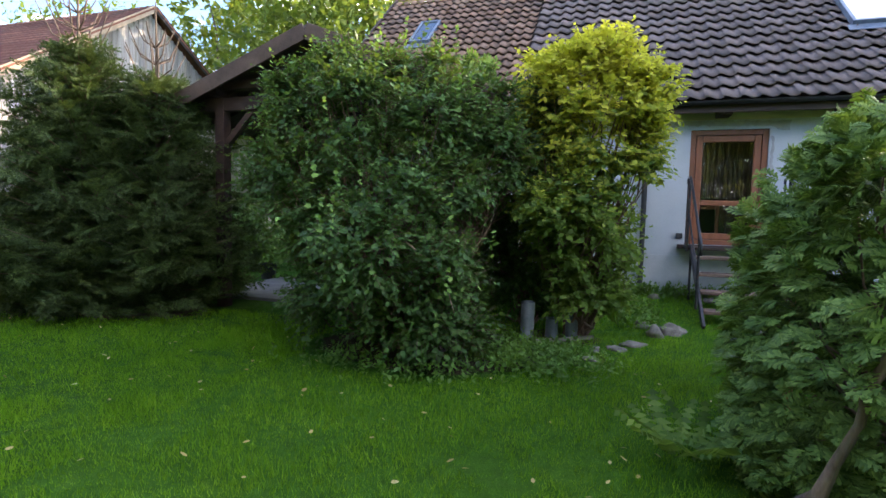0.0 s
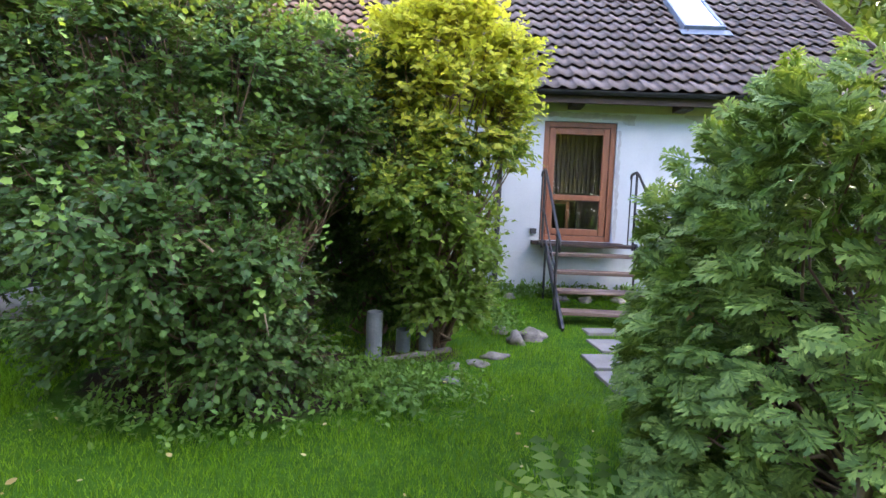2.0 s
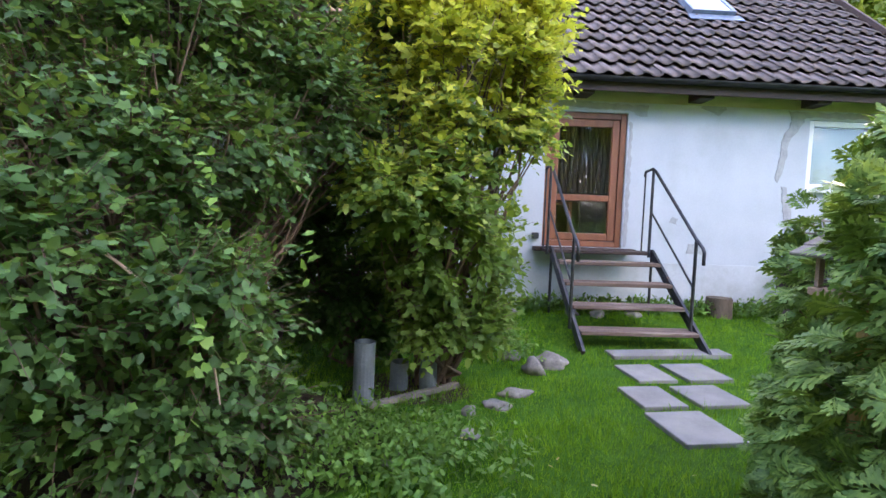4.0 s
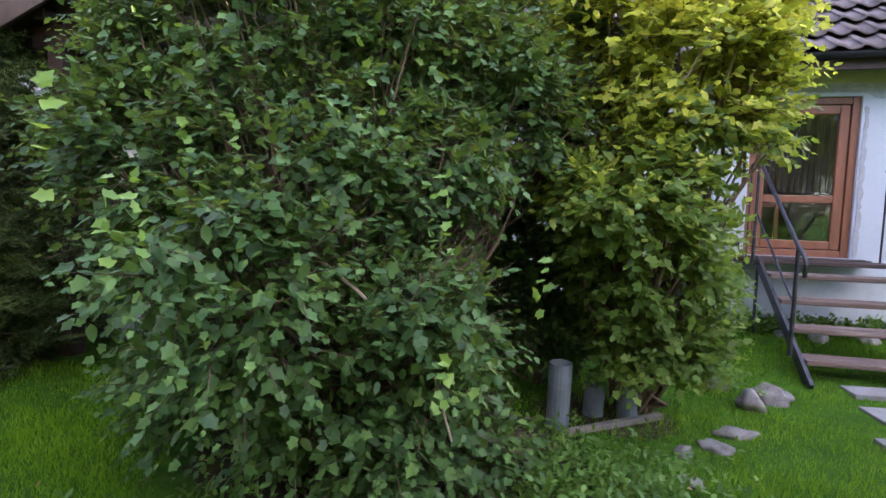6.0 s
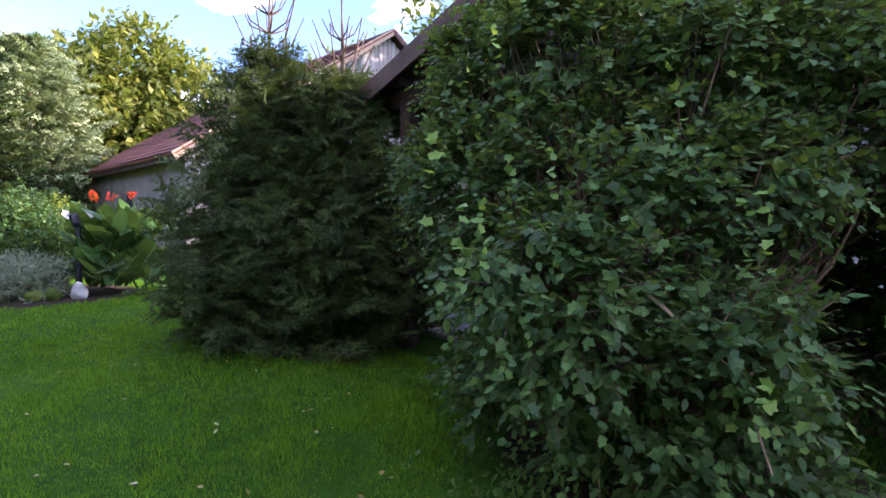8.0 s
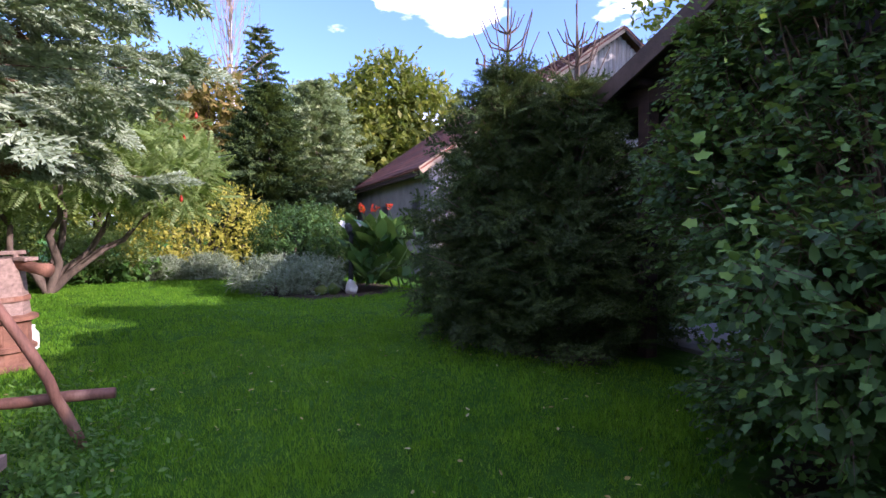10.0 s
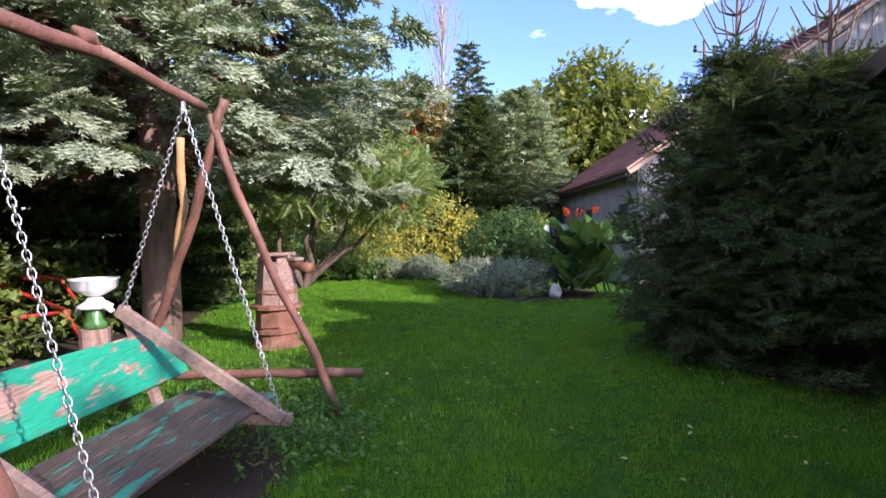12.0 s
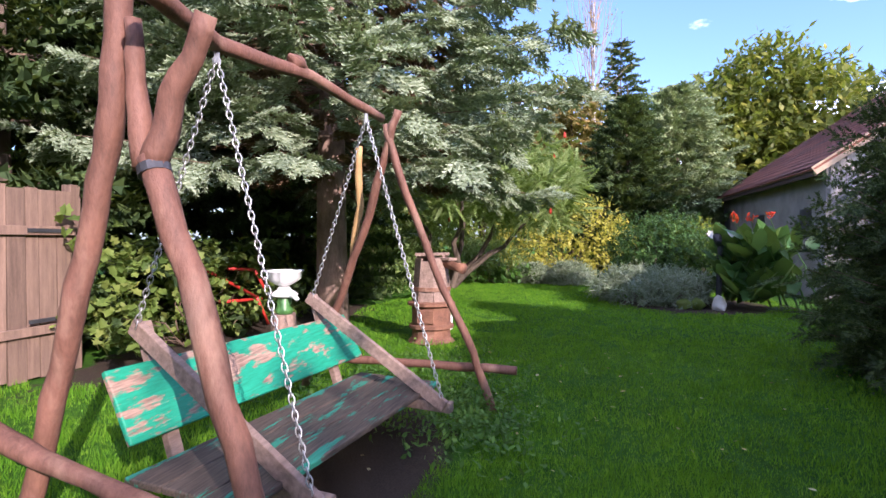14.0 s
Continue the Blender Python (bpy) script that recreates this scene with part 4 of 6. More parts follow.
SKY1 = (1.33, 1.95, (1.19 - EAVE_Y) / math.cos(TILT), (2.12 - EAVE_Y) / math.cos(TILT))
SKY2 = (-6.32, -5.92, (1.68 - EAVE_Y) / math.cos(TILT), (2.42 - EAVE_Y) / math.cos(TILT))
roof_window(*SKY1, "roof window, pane coloured pale like mirrored bright sky", M["pale_pane"])
roof_window(*SKY2, "small roof window that mirrors blue sky", M["roof_glass"])

# ---------- metal stairs at the door ----------
stairs = thing("outdoor_stairs", (-0.4, -1.0, 0.1), "dark iron outdoor stairs with worn wooden treads below the door", "stairs")
SX0, SX1 = -1.02, 0.23
STEP = [(-1.53, 0.235), (-1.22, 0.44), (-0.91, 0.645), (-0.60, 0.85)]
for x in (SX0, SX1):
    for dy in (0, 0.1):
        part("stringer", board((x, -1.83 + dy, 0.06), (x, -0.42 + dy, 0.98), 0.035, 0.05, bevel=0.004), M["black_iron"], stairs)
for y, z in STEP:
    part("tread", slab_box(SX0 + 0.02, SX1 - 0.02, y - 0.13, y + 0.13, z - 0.042, z, 0.008), M["tread"], stairs, "worn brown wooden tread")
part("landing", slab_box(SX0 - 0.08, SX1 + 0.0, -0.45, -0.165, 0.925, 0.965, 0.006), M["dark_wood"], stairs, "dark wooden landing board")
for x in (SX0, SX1):
    part("support_post", tube([(x, -0.42, 0.12), (x, -0.42, 0.93)], 0.017, 6), M["black_iron"], stairs)
for x, s in ((SX0 - 0.06, -1), (SX1 - 0.05, 1)):
    rail = part("railing", tube([(x, -0.20, 1.90), (x, -0.22, 1.965), (x, -0.42, 1.985), (x, -0.50, 1.95), (x, -1.50, 1.20), (x, -1.66, 1.10), (x, -1.69, 1.06), (x, -1.69, 0.93)], 0.018, 7), M["black_iron"], stairs, smooth=True)
    part("mid_rail", tube([(x, -0.44, 1.46), (x, -1.53, 0.68)], 0.012, 6), M["black_iron"], stairs)
    part("post", tube([(x, -0.44, 0.9), (x, -0.44, 1.975)], 0.018, 7), M["black_iron"], stairs)
    part("post", tube([(x, -1.53, 0.23), (x, -1.53, 1.19)], 0.018, 7), M["black_iron"], stairs)
    part("wall_post", tube([(x, -0.22, 0.95), (x, -0.22, 1.96)], 0.010, 6), M["black_iron"], stairs)

# ---------- stepping slabs ----------
path_paving = thing("stepping_stones", (-0.4, -2.6, 0), "pale grey concrete stepping slabs set in the lawn", "paving", kind="structure")
for cx, cy, sx, sy, rz in ((-0.16, -1.77, 1.22, 0.22, 5), (-0.63, -2.32, 0.35, 0.45, 6), (-0.15, -2.27, 0.41, 0.46, 6), (-0.84, -2.92, 0.34, 0.43, 5), (-0.37, -2.87, 0.40, 0.43, 7), (-0.81, -3.48, 0.42, 0.5, 6)):
    part("slab", box(bmesh.new(), pose(cx, cy, 0.006 + ground_z(cx, cy), 0.4, -0.5, rz), (sx, sy, 0.06), 0.008), M["slab"], path_paving)

# ---------- stones and pipes by the shrub ----------
for n, (x, y, sx, sy, sz, lab) in enumerate(((-1.42, -2.12, 0.20, 0.14, 0.13, "rounded grey field stone"), (-1.62, -2.32, 0.13, 0.12, 0.13, "pinkish field stone in the grass"), (-1.88, -2.88, 0.16, 0.09, 0.06, "flat pale field stone"), (-2.05, -3.12, 0.13, 0.1, 0.05, "flat field stone half sunk in grass"), (-2.26, -3.25, 0.07, 0.08, 0.06, "small pale field stone"), (-2.72, -3.95, 0.16, 0.11, 0.05, "grey field stone among weeds"), (-1.75, -1.95, 0.11, 0.1, 0.09, "field stone beside the bed"), (-2.3, -3.62, 0.1, 0.08, 0.04, "field stone sunk in the lawn"), (-0.45, -0.55, 0.12, 0.1, 0.08, "stone under the stairs"), (-0.75, -0.5, 0.1, 0.09, 0.07, "stone under the stairs"), (0.0, -0.5, 0.13, 0.1, 0.08, "stone under the stairs"), (-1.5, -0.5, 0.12, 0.1, 0.08, "stone at the foot of the wall"))):
    tagged(part("field_stone", lump((x, y, ground_z(x, y) + sz * 0.2), (sx * 0.72, sy * 0.7, sz * 0.66), n + 1, 0.3), M["stone"], smooth=True), lab, "stone", "stones edging the bed")
for n, (x, y, h, r, tilt) in enumerate(((-3.0, -3.06, 0.46, 0.075, 2), (-2.53, -2.8, 0.42, 0.07, -4), (-2.76, -2.78, 0.24, 0.07, 3))):
    bm = lathe([(r * 0.92, 0), (r, 0.0), (r, h), (r * 0.86, h), (r * 0.86, h - 0.1), (r * 0.1, h - 0.1)], (0, 0, 0), 18)
    bmesh.ops.transform(bm, matrix=pose(x, y, -0.02, tilt, tilt * 0.5, 0), verts=bm.verts)
    tagged(part("drain_pipe", bm, M["zinc"], smooth=False), "dull grey upright pipe standing at the shrub's foot", "pipe", "grey pipes under the shrub")
tagged(part("edging_board", board((-2.95, -3.2, 0.015), (-2.3, -2.72, 0.02), 0.05, 0.05), M["log_end"]), "rough wooden board edging the bed", "edging")

# ---------- stump, wall bench, trellis ----------
stump = tagged(part("log_stump", tube([(1.15, -0.36, 0.1), (1.15, -0.36, 0.42)], [0.17, 0.15], 14, wobble=0.3), M["bark"]), "grey weathered log stump by the wall", "stump")
bench = thing("garden_bench", (2.1, -1.1, 0.1), "dark brown slatted wooden garden bench beside the wall", "bench")
for y in (-1.25, -0.95, -0.65):
    part("leg", board((1.73, y, 0.08), (1.97, y, 0.62), 0.05, 0.06), M["dark_wood"], bench)
    part("leg", board((2.4, y, 0.12), (2.15, y, 0.5), 0.05, 0.06), M["dark_wood"], bench)
for k in range(4):
    part("slat", slab_box(1.9 + k * 0.13, 2.01 + k * 0.13, -1.4, -0.45, 0.47, 0.5, 0.006), M["dark_wood"], bench)
for k in range(3):
    part("slat", slab_box(1.81 + k * 0.01, 1.84 + k * 0.01, -1.4, -0.45, 0.56 + k * 0.12, 0.66 + k * 0.12, 0.006), M["dark_wood"], bench)
trellis = thing("trellis", (2.6, -0.15, 0.9), "mossy grey wooden trellis leaning on the wall", "trellis")
for k in range(4):
    part("upright", board((2.45 + k * 0.13, -0.32, 0.62), (2.36 + k * 0.15, -0.05, 1.48), 0.03, 0.02), M["log_end"], trellis)
for k in range(5):
    z = 0.75 + k * 0.17
    y = -0.32 + (z - 0.62) * 0.314
    part("crosspiece", board((2.38, y - 0.02, z), (2.9, y - 0.02, z), 0.02, 0.03), M["log_end"], trellis)

# ---------- bird feeder behind the thuja ----------
feeder = thing("bird_feeder", (-1.01, -4.9, 0), "small wooden bird feeder with a shingled roof on a post", "bird feeder")
FX, FY = -1.01, -4.9
part("post", tube([(FX, FY, 0), (FX + 0.01, FY, 1.1)], [0.03, 0.026], 8, wobble=0.2), M["pale_log"], feeder)
part("tray", slab_box(FX - 0.13, FX + 0.13, FY - 0.12, FY + 0.12, 1.1, 1.13, 0.006), M["bench_board"], feeder)
for s in (-1, 1):
    for k in range(3):
        part("shingle", board((FX + s * (0.035 + 0.055 * k), FY - 0.16, 1.34 - 0.035 * k), (FX + s * (0.035 + 0.055 * k), FY + 0.16, 1.34 - 0.035 * k), 0.085, 0.016, up=(s * 0.5, 0, 1)), M["log_end"], feeder)
    for y in (FY - 0.1, FY + 0.1):
        part("upright", slab_box(FX + s * 0.1 - 0.01, FX + s * 0.1 + 0.01, y - 0.01, y + 0.01, 1.13, 1.29), M["bench_board"], feeder)

# ---------- timber porch ----------
porch = thing("porch", (-6.0, -1.5, 0), "dark stained timber porch with a shallow gabled roof", "porch")
PX0, PX1, PXM = -8.35, -3.35, -5.85
PZ0, PZM = 2.66, 3.62
for x, y in ((-7.35, -2.75), (-4.85, -2.75), (-7.35, -0.3), (-4.85, -0.3)):
    part("post", slab_box(x - 0.075, x + 0.075, y - 0.075, y + 0.075, 0.0, 2.9, 0.01), M["dark_wood"], porch)
    part("brace", board((x, y, 2.2), (x + (0.5 if x < -6 else -0.5), y, 2.72), 0.08, 0.08), M["dark_wood"], porch)
part("tie_beam", slab_box(-7.6, -4.6, -2.82, -2.70, 2.72, 2.9, 0.01), M["dark_wood"], porch)
part("collar_beam", slab_box(-7.3, -5.0, -2.84, -2.72, 3.0, 3.12, 0.01), M["dark_wood"], porch)
for x in (-7.35, -4.85):
    part("plate", slab_box(x - 0.06, x + 0.06, -2.95, 0.0, 2.905, 3.0, 0.01), M["dark_wood"], porch)
for s, xe in ((-1, PX0), (1, PX1)):
    deck = part("roof_deck", board(((xe + PXM) / 2, -3.0, (PZ0 + PZM) / 2), ((xe + PXM) / 2, -0.02, (PZ0 + PZM) / 2), 2.67, 0.03, up=(s * (PZM - PZ0), 0, abs(xe - PXM))), M["dark_wood"], porch)
    part("roof_cover", board(((xe + PXM) / 2, -3.02, (PZ0 + PZM) / 2 + 0.05), ((xe + PXM) / 2, -0.02, (PZ0 + PZM) / 2 + 0.05), 2.71, 0.04, up=(s * (PZM - PZ0), 0, abs(xe - PXM))), M["tile_dark"], porch)
    part("barge_board", board((xe, -3.05, PZ0 - 0.02), (PXM, -3.05, PZM - 0.02), 0.035, 0.2, up=(0, 0, 1)), M["barge_dark"], porch, "weathered brown barge board")
    for k in range(5):
        y = -2.7 + k * 0.6
        part("rafter", board((xe, y, PZ0 - 0.07), (PXM, y, PZM - 0.07), 0.06, 0.1), M["dark_wood"], porch)
terrace = tagged(part("terrace", slab_box(-8.3, -4.2, -2.2, -0.02, -0.05, 0.05, 0.01), M["slab"]), "pale concrete terrace under the porch", "terrace", kind="structure")
pot = thing("flower_pot", (-8.3, -0.3, 0.0), "dark flower pot with leafy plants on the terrace edge", "flower pot")
part("pot", lathe([(0.13, 0.0), (0.17, 0.28), (0.185, 0.3), (0.16, 0.3), (0.15, 0.25)], (-8.5, -0.2, 0.02), 16), M["gutter"], pot)
p_, d_ = shrub_twigs([((-8.5, -0.2, 0.45), (0.3, 0.3, 0.25))], 70)
raw("plant", *foliage(OVAL, p_, d_, 6, 0.2, 0.1), M["weed"], pot)["kind"] = "stuff"

# ---------- barn ----------
barn = thing("barn", (-20, 1, 0), "old barn with silvered board gable and red tiled roof", "barn")
BX0, BX1, BY0, BYM, BY1 = -26.0, -16.3, -2.2, 4.72, 11.64
BZ0, BZM = 3.02, 7.7
BS = (BZM - BZ0) / (BYM - BY0)
bm = bmesh.new()
prof = [(BY0 + 0.35, -0.1), (BY0 + 0.35, BZ0 + 0.35 * BS - 0.12), (BYM, BZM - 0.16), (BY1 - 0.35, BZ0 + 0.35 * BS - 0.12), (BY1 - 0.35, -0.1)]
loops = [[bm.verts.new((x, y, z)) for y, z in prof] for x in (BX0 + 0.2, BX1 - 0.28)]
bm.faces.new(loops[0])
bm.faces.new(loops[1][::-1])
for k in range(5):
    bm.faces.new((loops[0][k], loops[0][(k + 1) % 5], loops[1][(k + 1) % 5], loops[1][k]))
part("wall", bm, M["barn_wall"], barn, "stained whitewashed barn wall, colour darkened for its shaded side")
gable = part("gable_frame", slab_box(BX1 - 0.279, BX1 - 0.26, BY0 + 0.36, BY1 - 0.36, 2.6, 2.72), M["grey_board"], barn)
y = BY0 + 0.42
n = 0
rnd = random.Random(4)
while y < BY1 - 0.5:
    w = rnd.uniform(0.14, 0.22)
    top = BZM - 0.2 - abs(y + w / 2 - BYM) * BS
    low = 2.5 if n % 4 else 2.42
    bm = bmesh.new()
    box(bm, pose(BX1 - 0.25 + rnd.uniform(-0.006, 0.006), y + w / 2, (top + low) / 2, rnd.uniform(-0.3, 0.3), 0, 0), (0.024, w - 0.012, top - low), 0.0)
    part("plank", bm, M["grey_board"], barn)
    y += w
    n += 1
for s, ye in ((-1, BY0), (1, BY1)):
    up = (0, s * BS, 1)
    mid = ((BX0 + BX1) / 2, (ye + BYM) / 2, (BZ0 + BZM) / 2)
    L = math.hypot(BYM - ye, BZM - BZ0)
    deck = part("roof", board((BX0, mid[1], mid[2]), (BX1, mid[1], mid[2]), L, 0.05, up=up, bevel=0), M["tile_red"], barn, "weathered red tile roof")
    # courses of tiles as overlapping wavy strips
    vs, fs = [], []
    rows, cols = int(L / 0.3), int((BX1 - BX0) / 0.115)
    for r in range(rows):
        for e in (0, 1):
            f = (r + e * 1.12) / rows
            lift = 0.075 - 0.045 * e
            for c in range(cols + 1):
                x = BX0 + (BX1 - BX0) * c / cols
                vs.append((x, ye + (BYM - ye) * f, BZ0 + (BZM - BZ0) * f + lift + (0.018 if c % 2 else 0) + 0.012 * noise.noise(Vector((x, f * 9, 2)))))
        b0 = r * 2 * (cols + 1)
        fs += [(b0 + c, b0 + c + 1, b0 + cols + 2 + c, b0 + cols + 1 + c) for c in range(cols)]
    tiles = raw("roof_tiles", vs, fs, M["tile_red"], barn)
    tiles["kind"] = "stuff"
    part("barge_board", board((BX1 - 0.02, ye, BZ0 - 0.04), (BX1 - 0.02, BYM, BZM - 0.04), 0.035, 0.2), M["barge"] if s < 0 else M["dark_wood"], barn, "barge board coloured pale as if sunlit" if s < 0 else "dark barge board")
    part("rafter_tail", slab_box(BX0, BX1 - 0.1, ye + 0.05, ye + 0.1, BZ0 - 0.14, BZ0 - 0.03), M["dark_wood"], barn) if s < 0 else None
for x in (-21.5, -18.05):
    part("barn_window", slab_box(x, x + 0.7, BY0 + 0.33, BY0 + 0.348, 1.5, 2.2, 0.01), M["gutter"], barn, "dark barn window")
mast = thing("roof_mast", (-17.6, 0.4, 4.6), "thin mast with insulators on the barn roof", "mast")
part("pole", tube([(-17.6, 0.4, 4.6), (-17.6, 0.4, 6.75)], 0.035, 6), M["twig"], mast)
part("crossarm", tube([(-17.6, 0.1, 6.45), (-17.6, 0.75, 6.4)], 0.025, 5), M["twig"], mast)
for yy in (0.15, 0.68):
    part("insulator", lathe([(0.03, 0), (0.06, 0.05), (0.03, 0.12), (0.05, 0.16), (0.01, 0.2)], (-17.6, yy, 6.42), 8), M["gutter"], mast)

# ---------- garden swing ----------
swing = thing("garden_swing", (-5.6, -8.6, 0), "garden swing frame of red-brown painted natural logs", "garden swing")


def log(name, pts, r, seed=0, mat="swing_wood", label=""):
    fine = []
    for a, b in zip(pts, pts[1:]):
        fine += bent(a, b, 3, 0.012, seed)[:-1]
    fine.append(Vector(pts[-1]))
    r = (0.7 * r[0], 0.7 * r[1])
    rr = [(r[0] + (r[1] - r[0]) * k / (len(fine) - 1)) * (1 + 0.12 * noise.noise(Vector((k * 0.9, seed, 0)))) for k in range(len(fine))]
    return part(name, tube(fine, rr, 12, wobble=0.16), M[mat], swing, label, smooth=True)


log("beam", [(-4.22, -8.66, 2.33), (-4.8, -8.79, 2.32), (-5.45, -8.68, 2.36), (-6.30, -8.585, 2.30)], (0.062, 0.045), 1)
part("knot", lump((-5.35, -8.70, 2.40), (0.08, 0.045, 0.04), 3), M["swing_wood"], swing, smooth=True)
log("front_leg", [(-4.42, -8.18, 0.0), (-4.42, -8.36, 0.47), (-4.42, -8.56, 1.12), (-4.43, -8.80, 1.74)], (0.072, 0.08), 2)
log("fork", [(-4.43, -8.80, 1.70), (-4.43, -8.70, 1.98), (-4.42, -8.53, 2.27)], (0.078, 0.058), 3)
log("fork", [(-4.43, -8.83, 1.70), (-4.43, -8.87, 1.98), (-4.42, -8.875, 2.29)], (0.07, 0.045), 4)
log("back_leg", [(-4.42, -9.54, 0.0), (-4.44, -9.37, 0.6), (-4.42, -9.20, 1.1), (-4.44, -9.09, 1.55), (-4.42, -8.98, 1.95), (-4.42, -8.94, 2.5)], (0.066, 0.074), 5)
log("brace", [(-4.30, -9.62, 0.66), (-4.28, -9.2, 0.55), (-4.28, -8.2, 0.33)], (0.07, 0.05), 6)
part("strap", tube([(-4.425, -8.775, 1.67), (-4.43, -8.79, 1.705)], 0.063, 14), M["gutter"], swing, "black strap")
log("front_leg", [(-6.97, -7.87, 0.0), (-6.88, -8.02, 0.5), (-6.76, -8.32, 1.2), (-6.60, -8.58, 2.0), (-6.58, -8.66, 2.32)], (0.046, 0.042), 7)
log("back_leg", [(-7.2, -9.75, 0.0), (-6.98, -9.25, 0.9), (-6.75, -8.88, 1.6), (-6.60, -8.64, 2.2), (-6.56, -8.55, 2.42)], (0.055, 0.045), 8)
log("fork", [(-6.92, -9.1, 1.25), (-6.85, -9.0, 1.7), (-6.78, -8.98, 2.2)], (0.05, 0.04), 9, "pale_log", "yellowed bare prong")
log("brace", [(-7.15, -9.6, 0.30), (-7.05, -8.7, 0.33), (-6.98, -7.68, 0.345)], (0.055, 0.052), 10)

BC, BU, BN = Vector((-5.5, -8.55, 0)), Vector((-0.9928, 0.1198, 0)), Vector((0.1198, 0.9928, 0))


def bp(u, n, z):
    return BC + BU * u + BN * n + Vector((0, 0, z))


seat = thing("swing_bench", BC, "hanging swing bench of weathered boards with flaking green paint", "swing bench")
for k in range(3):
    n0 = -0.29 + k * 0.225
    part("seat_board", board(bp(-1.02, n0, 0.365), bp(0.93, n0, 0.365 - 0.002 * k), 0.215, 0.034, bevel=0.008), M["green_worn"], seat)
part("backrest", board(bp(-0.98, -0.50, 0.655), bp(0.97, -0.50, 0.655), 0.36, 0.032, up=(BN + Vector((0, 0, 0.55))), bevel=0.008), M["green_paint"], seat, "green painted backrest board, paint flaking")
for u in (-0.72, 0.68):
    part("back_post", board(bp(u, -0.40, 0.25), bp(u - 0.0, -0.66, 1.0), 0.07, 0.045, up=BN), M["bench_board"], seat)
    part("arm", board(bp(u - 0.05, -0.66, 0.99), bp(u - 0.05, 0.44, 0.30), 0.04, 0.085, up=(0, 0, 1)), M["bench_board"], seat)
    part("cross_rail", board(bp(u, -0.44, 0.305), bp(u, 0.47, 0.285), 0.07, 0.07), M["bench_board"], seat)


def chain(a, b, name="chain"):
    """Interlocking oval links from a to b, each turned a quarter against the last."""
    a, b = Vector(a), Vector(b)
    n = int((b - a).length / 0.034)
    d = (b - a).normalized()
    s = d.orthogonal().normalized()
    t = d.cross(s)
    bm = bmesh.new()
    for k in range(n):
        c = a.lerp(b, (k + 0.5) / n)
        w, o = (s, t) if k % 2 else (t, s)
        ring = []
        for j in range(8):
            q = 2 * math.pi * j / 8
            centre = c + d * 0.025 * math.cos(q) + w * 0.0125 * math.sin(q)
            outward = (d * 0.025 * math.cos(q) + w * 0.0125 * math.sin(q)).normalized()
            ring.append([bm.verts.new(centre + outward * 0.0045 * math.cos(p) + o * 0.0045 * math.sin(p)) for p in (0, 2.09, 4.19)])
        for j in range(8):
            r0, r1 = ring[j], ring[(j + 1) % 8]
            for m in range(3):
                bm.faces.new((r0[m], r0[(m + 1) % 3], r1[(m + 1) % 3], r1[m]))
    return part(name, bm, M["chain_metal"], seat, "galvanised steel chain", smooth=True)


for hook, u in (((-4.80, -8.79, 2.26), -0.73), ((-6.06, -8.60, 2.25), 0.68)):
    chain(hook, bp(u - 0.06, 0.42, 0.36))
    chain(hook, bp(u - 0.06, -0.62, 0.98))
    part("hook", tube([Vector(hook) + Vector((0, 0, 0.03)), Vector(hook) - Vector((0, 0, 0.03))], 0.014, 6), M["chain_metal"], seat)

# ---------- cream separator on stumps ----------
QX, QY, QZ = -7.83, -10.37, 0.59
for x, y, h, r in ((QX, QY, QZ, 0.14), (QX - 0.2, QY - 0.12, QZ - 0.06, 0.1)):
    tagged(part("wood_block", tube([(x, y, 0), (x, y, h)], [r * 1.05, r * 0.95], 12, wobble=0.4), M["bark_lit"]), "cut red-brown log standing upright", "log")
sep = thing("cream_separator", (QX, QY, QZ), "old cream separator with white enamel bowl and green body", "milk separator")
part("body", lathe([(0.09, 0), (0.1, 0.05), (0.075, 0.09), (0.085, 0.17), (0.06, 0.2), (0.03, 0.21)], (QX, QY, QZ), 16), M["green_enamel"], sep, "green enamel body", True)
part("spout_dish", lathe([(0.08, 0), (0.15, 0.02), (0.155, 0.04), (0.08, 0.09), (0.06, 0.12)], (QX, QY, QZ + 0.18), 20), M["enamel"], sep, smooth=True)
part("spout", tube([(QX, QY, QZ + 0.22), (QX + 0.09, QY + 0.18, QZ + 0.21), (QX + 0.12, QY + 0.24, QZ + 0.18)], [0.035, 0.028, 0.024], 8), M["enamel"], sep, smooth=True)
part("spout", tube([(QX, QY, QZ + 0.22), (QX - 0.05, QY - 0.19, QZ + 0.19), (QX - 0.06, QY - 0.23, QZ + 0.12)], [0.035, 0.028, 0.024], 8), M["enamel"], sep, smooth=True)
part("bowl", lathe([(0.05, 0), (0.1, 0.02), (0.19, 0.08), (0.2, 0.15), (0.215, 0.16), (0.215, 0.175), (0.185, 0.17), (0.15, 0.08), (0.03, 0.05)], (QX, QY, QZ + 0.31), 24), M["enamel"], sep, "white enamel bowl", True)

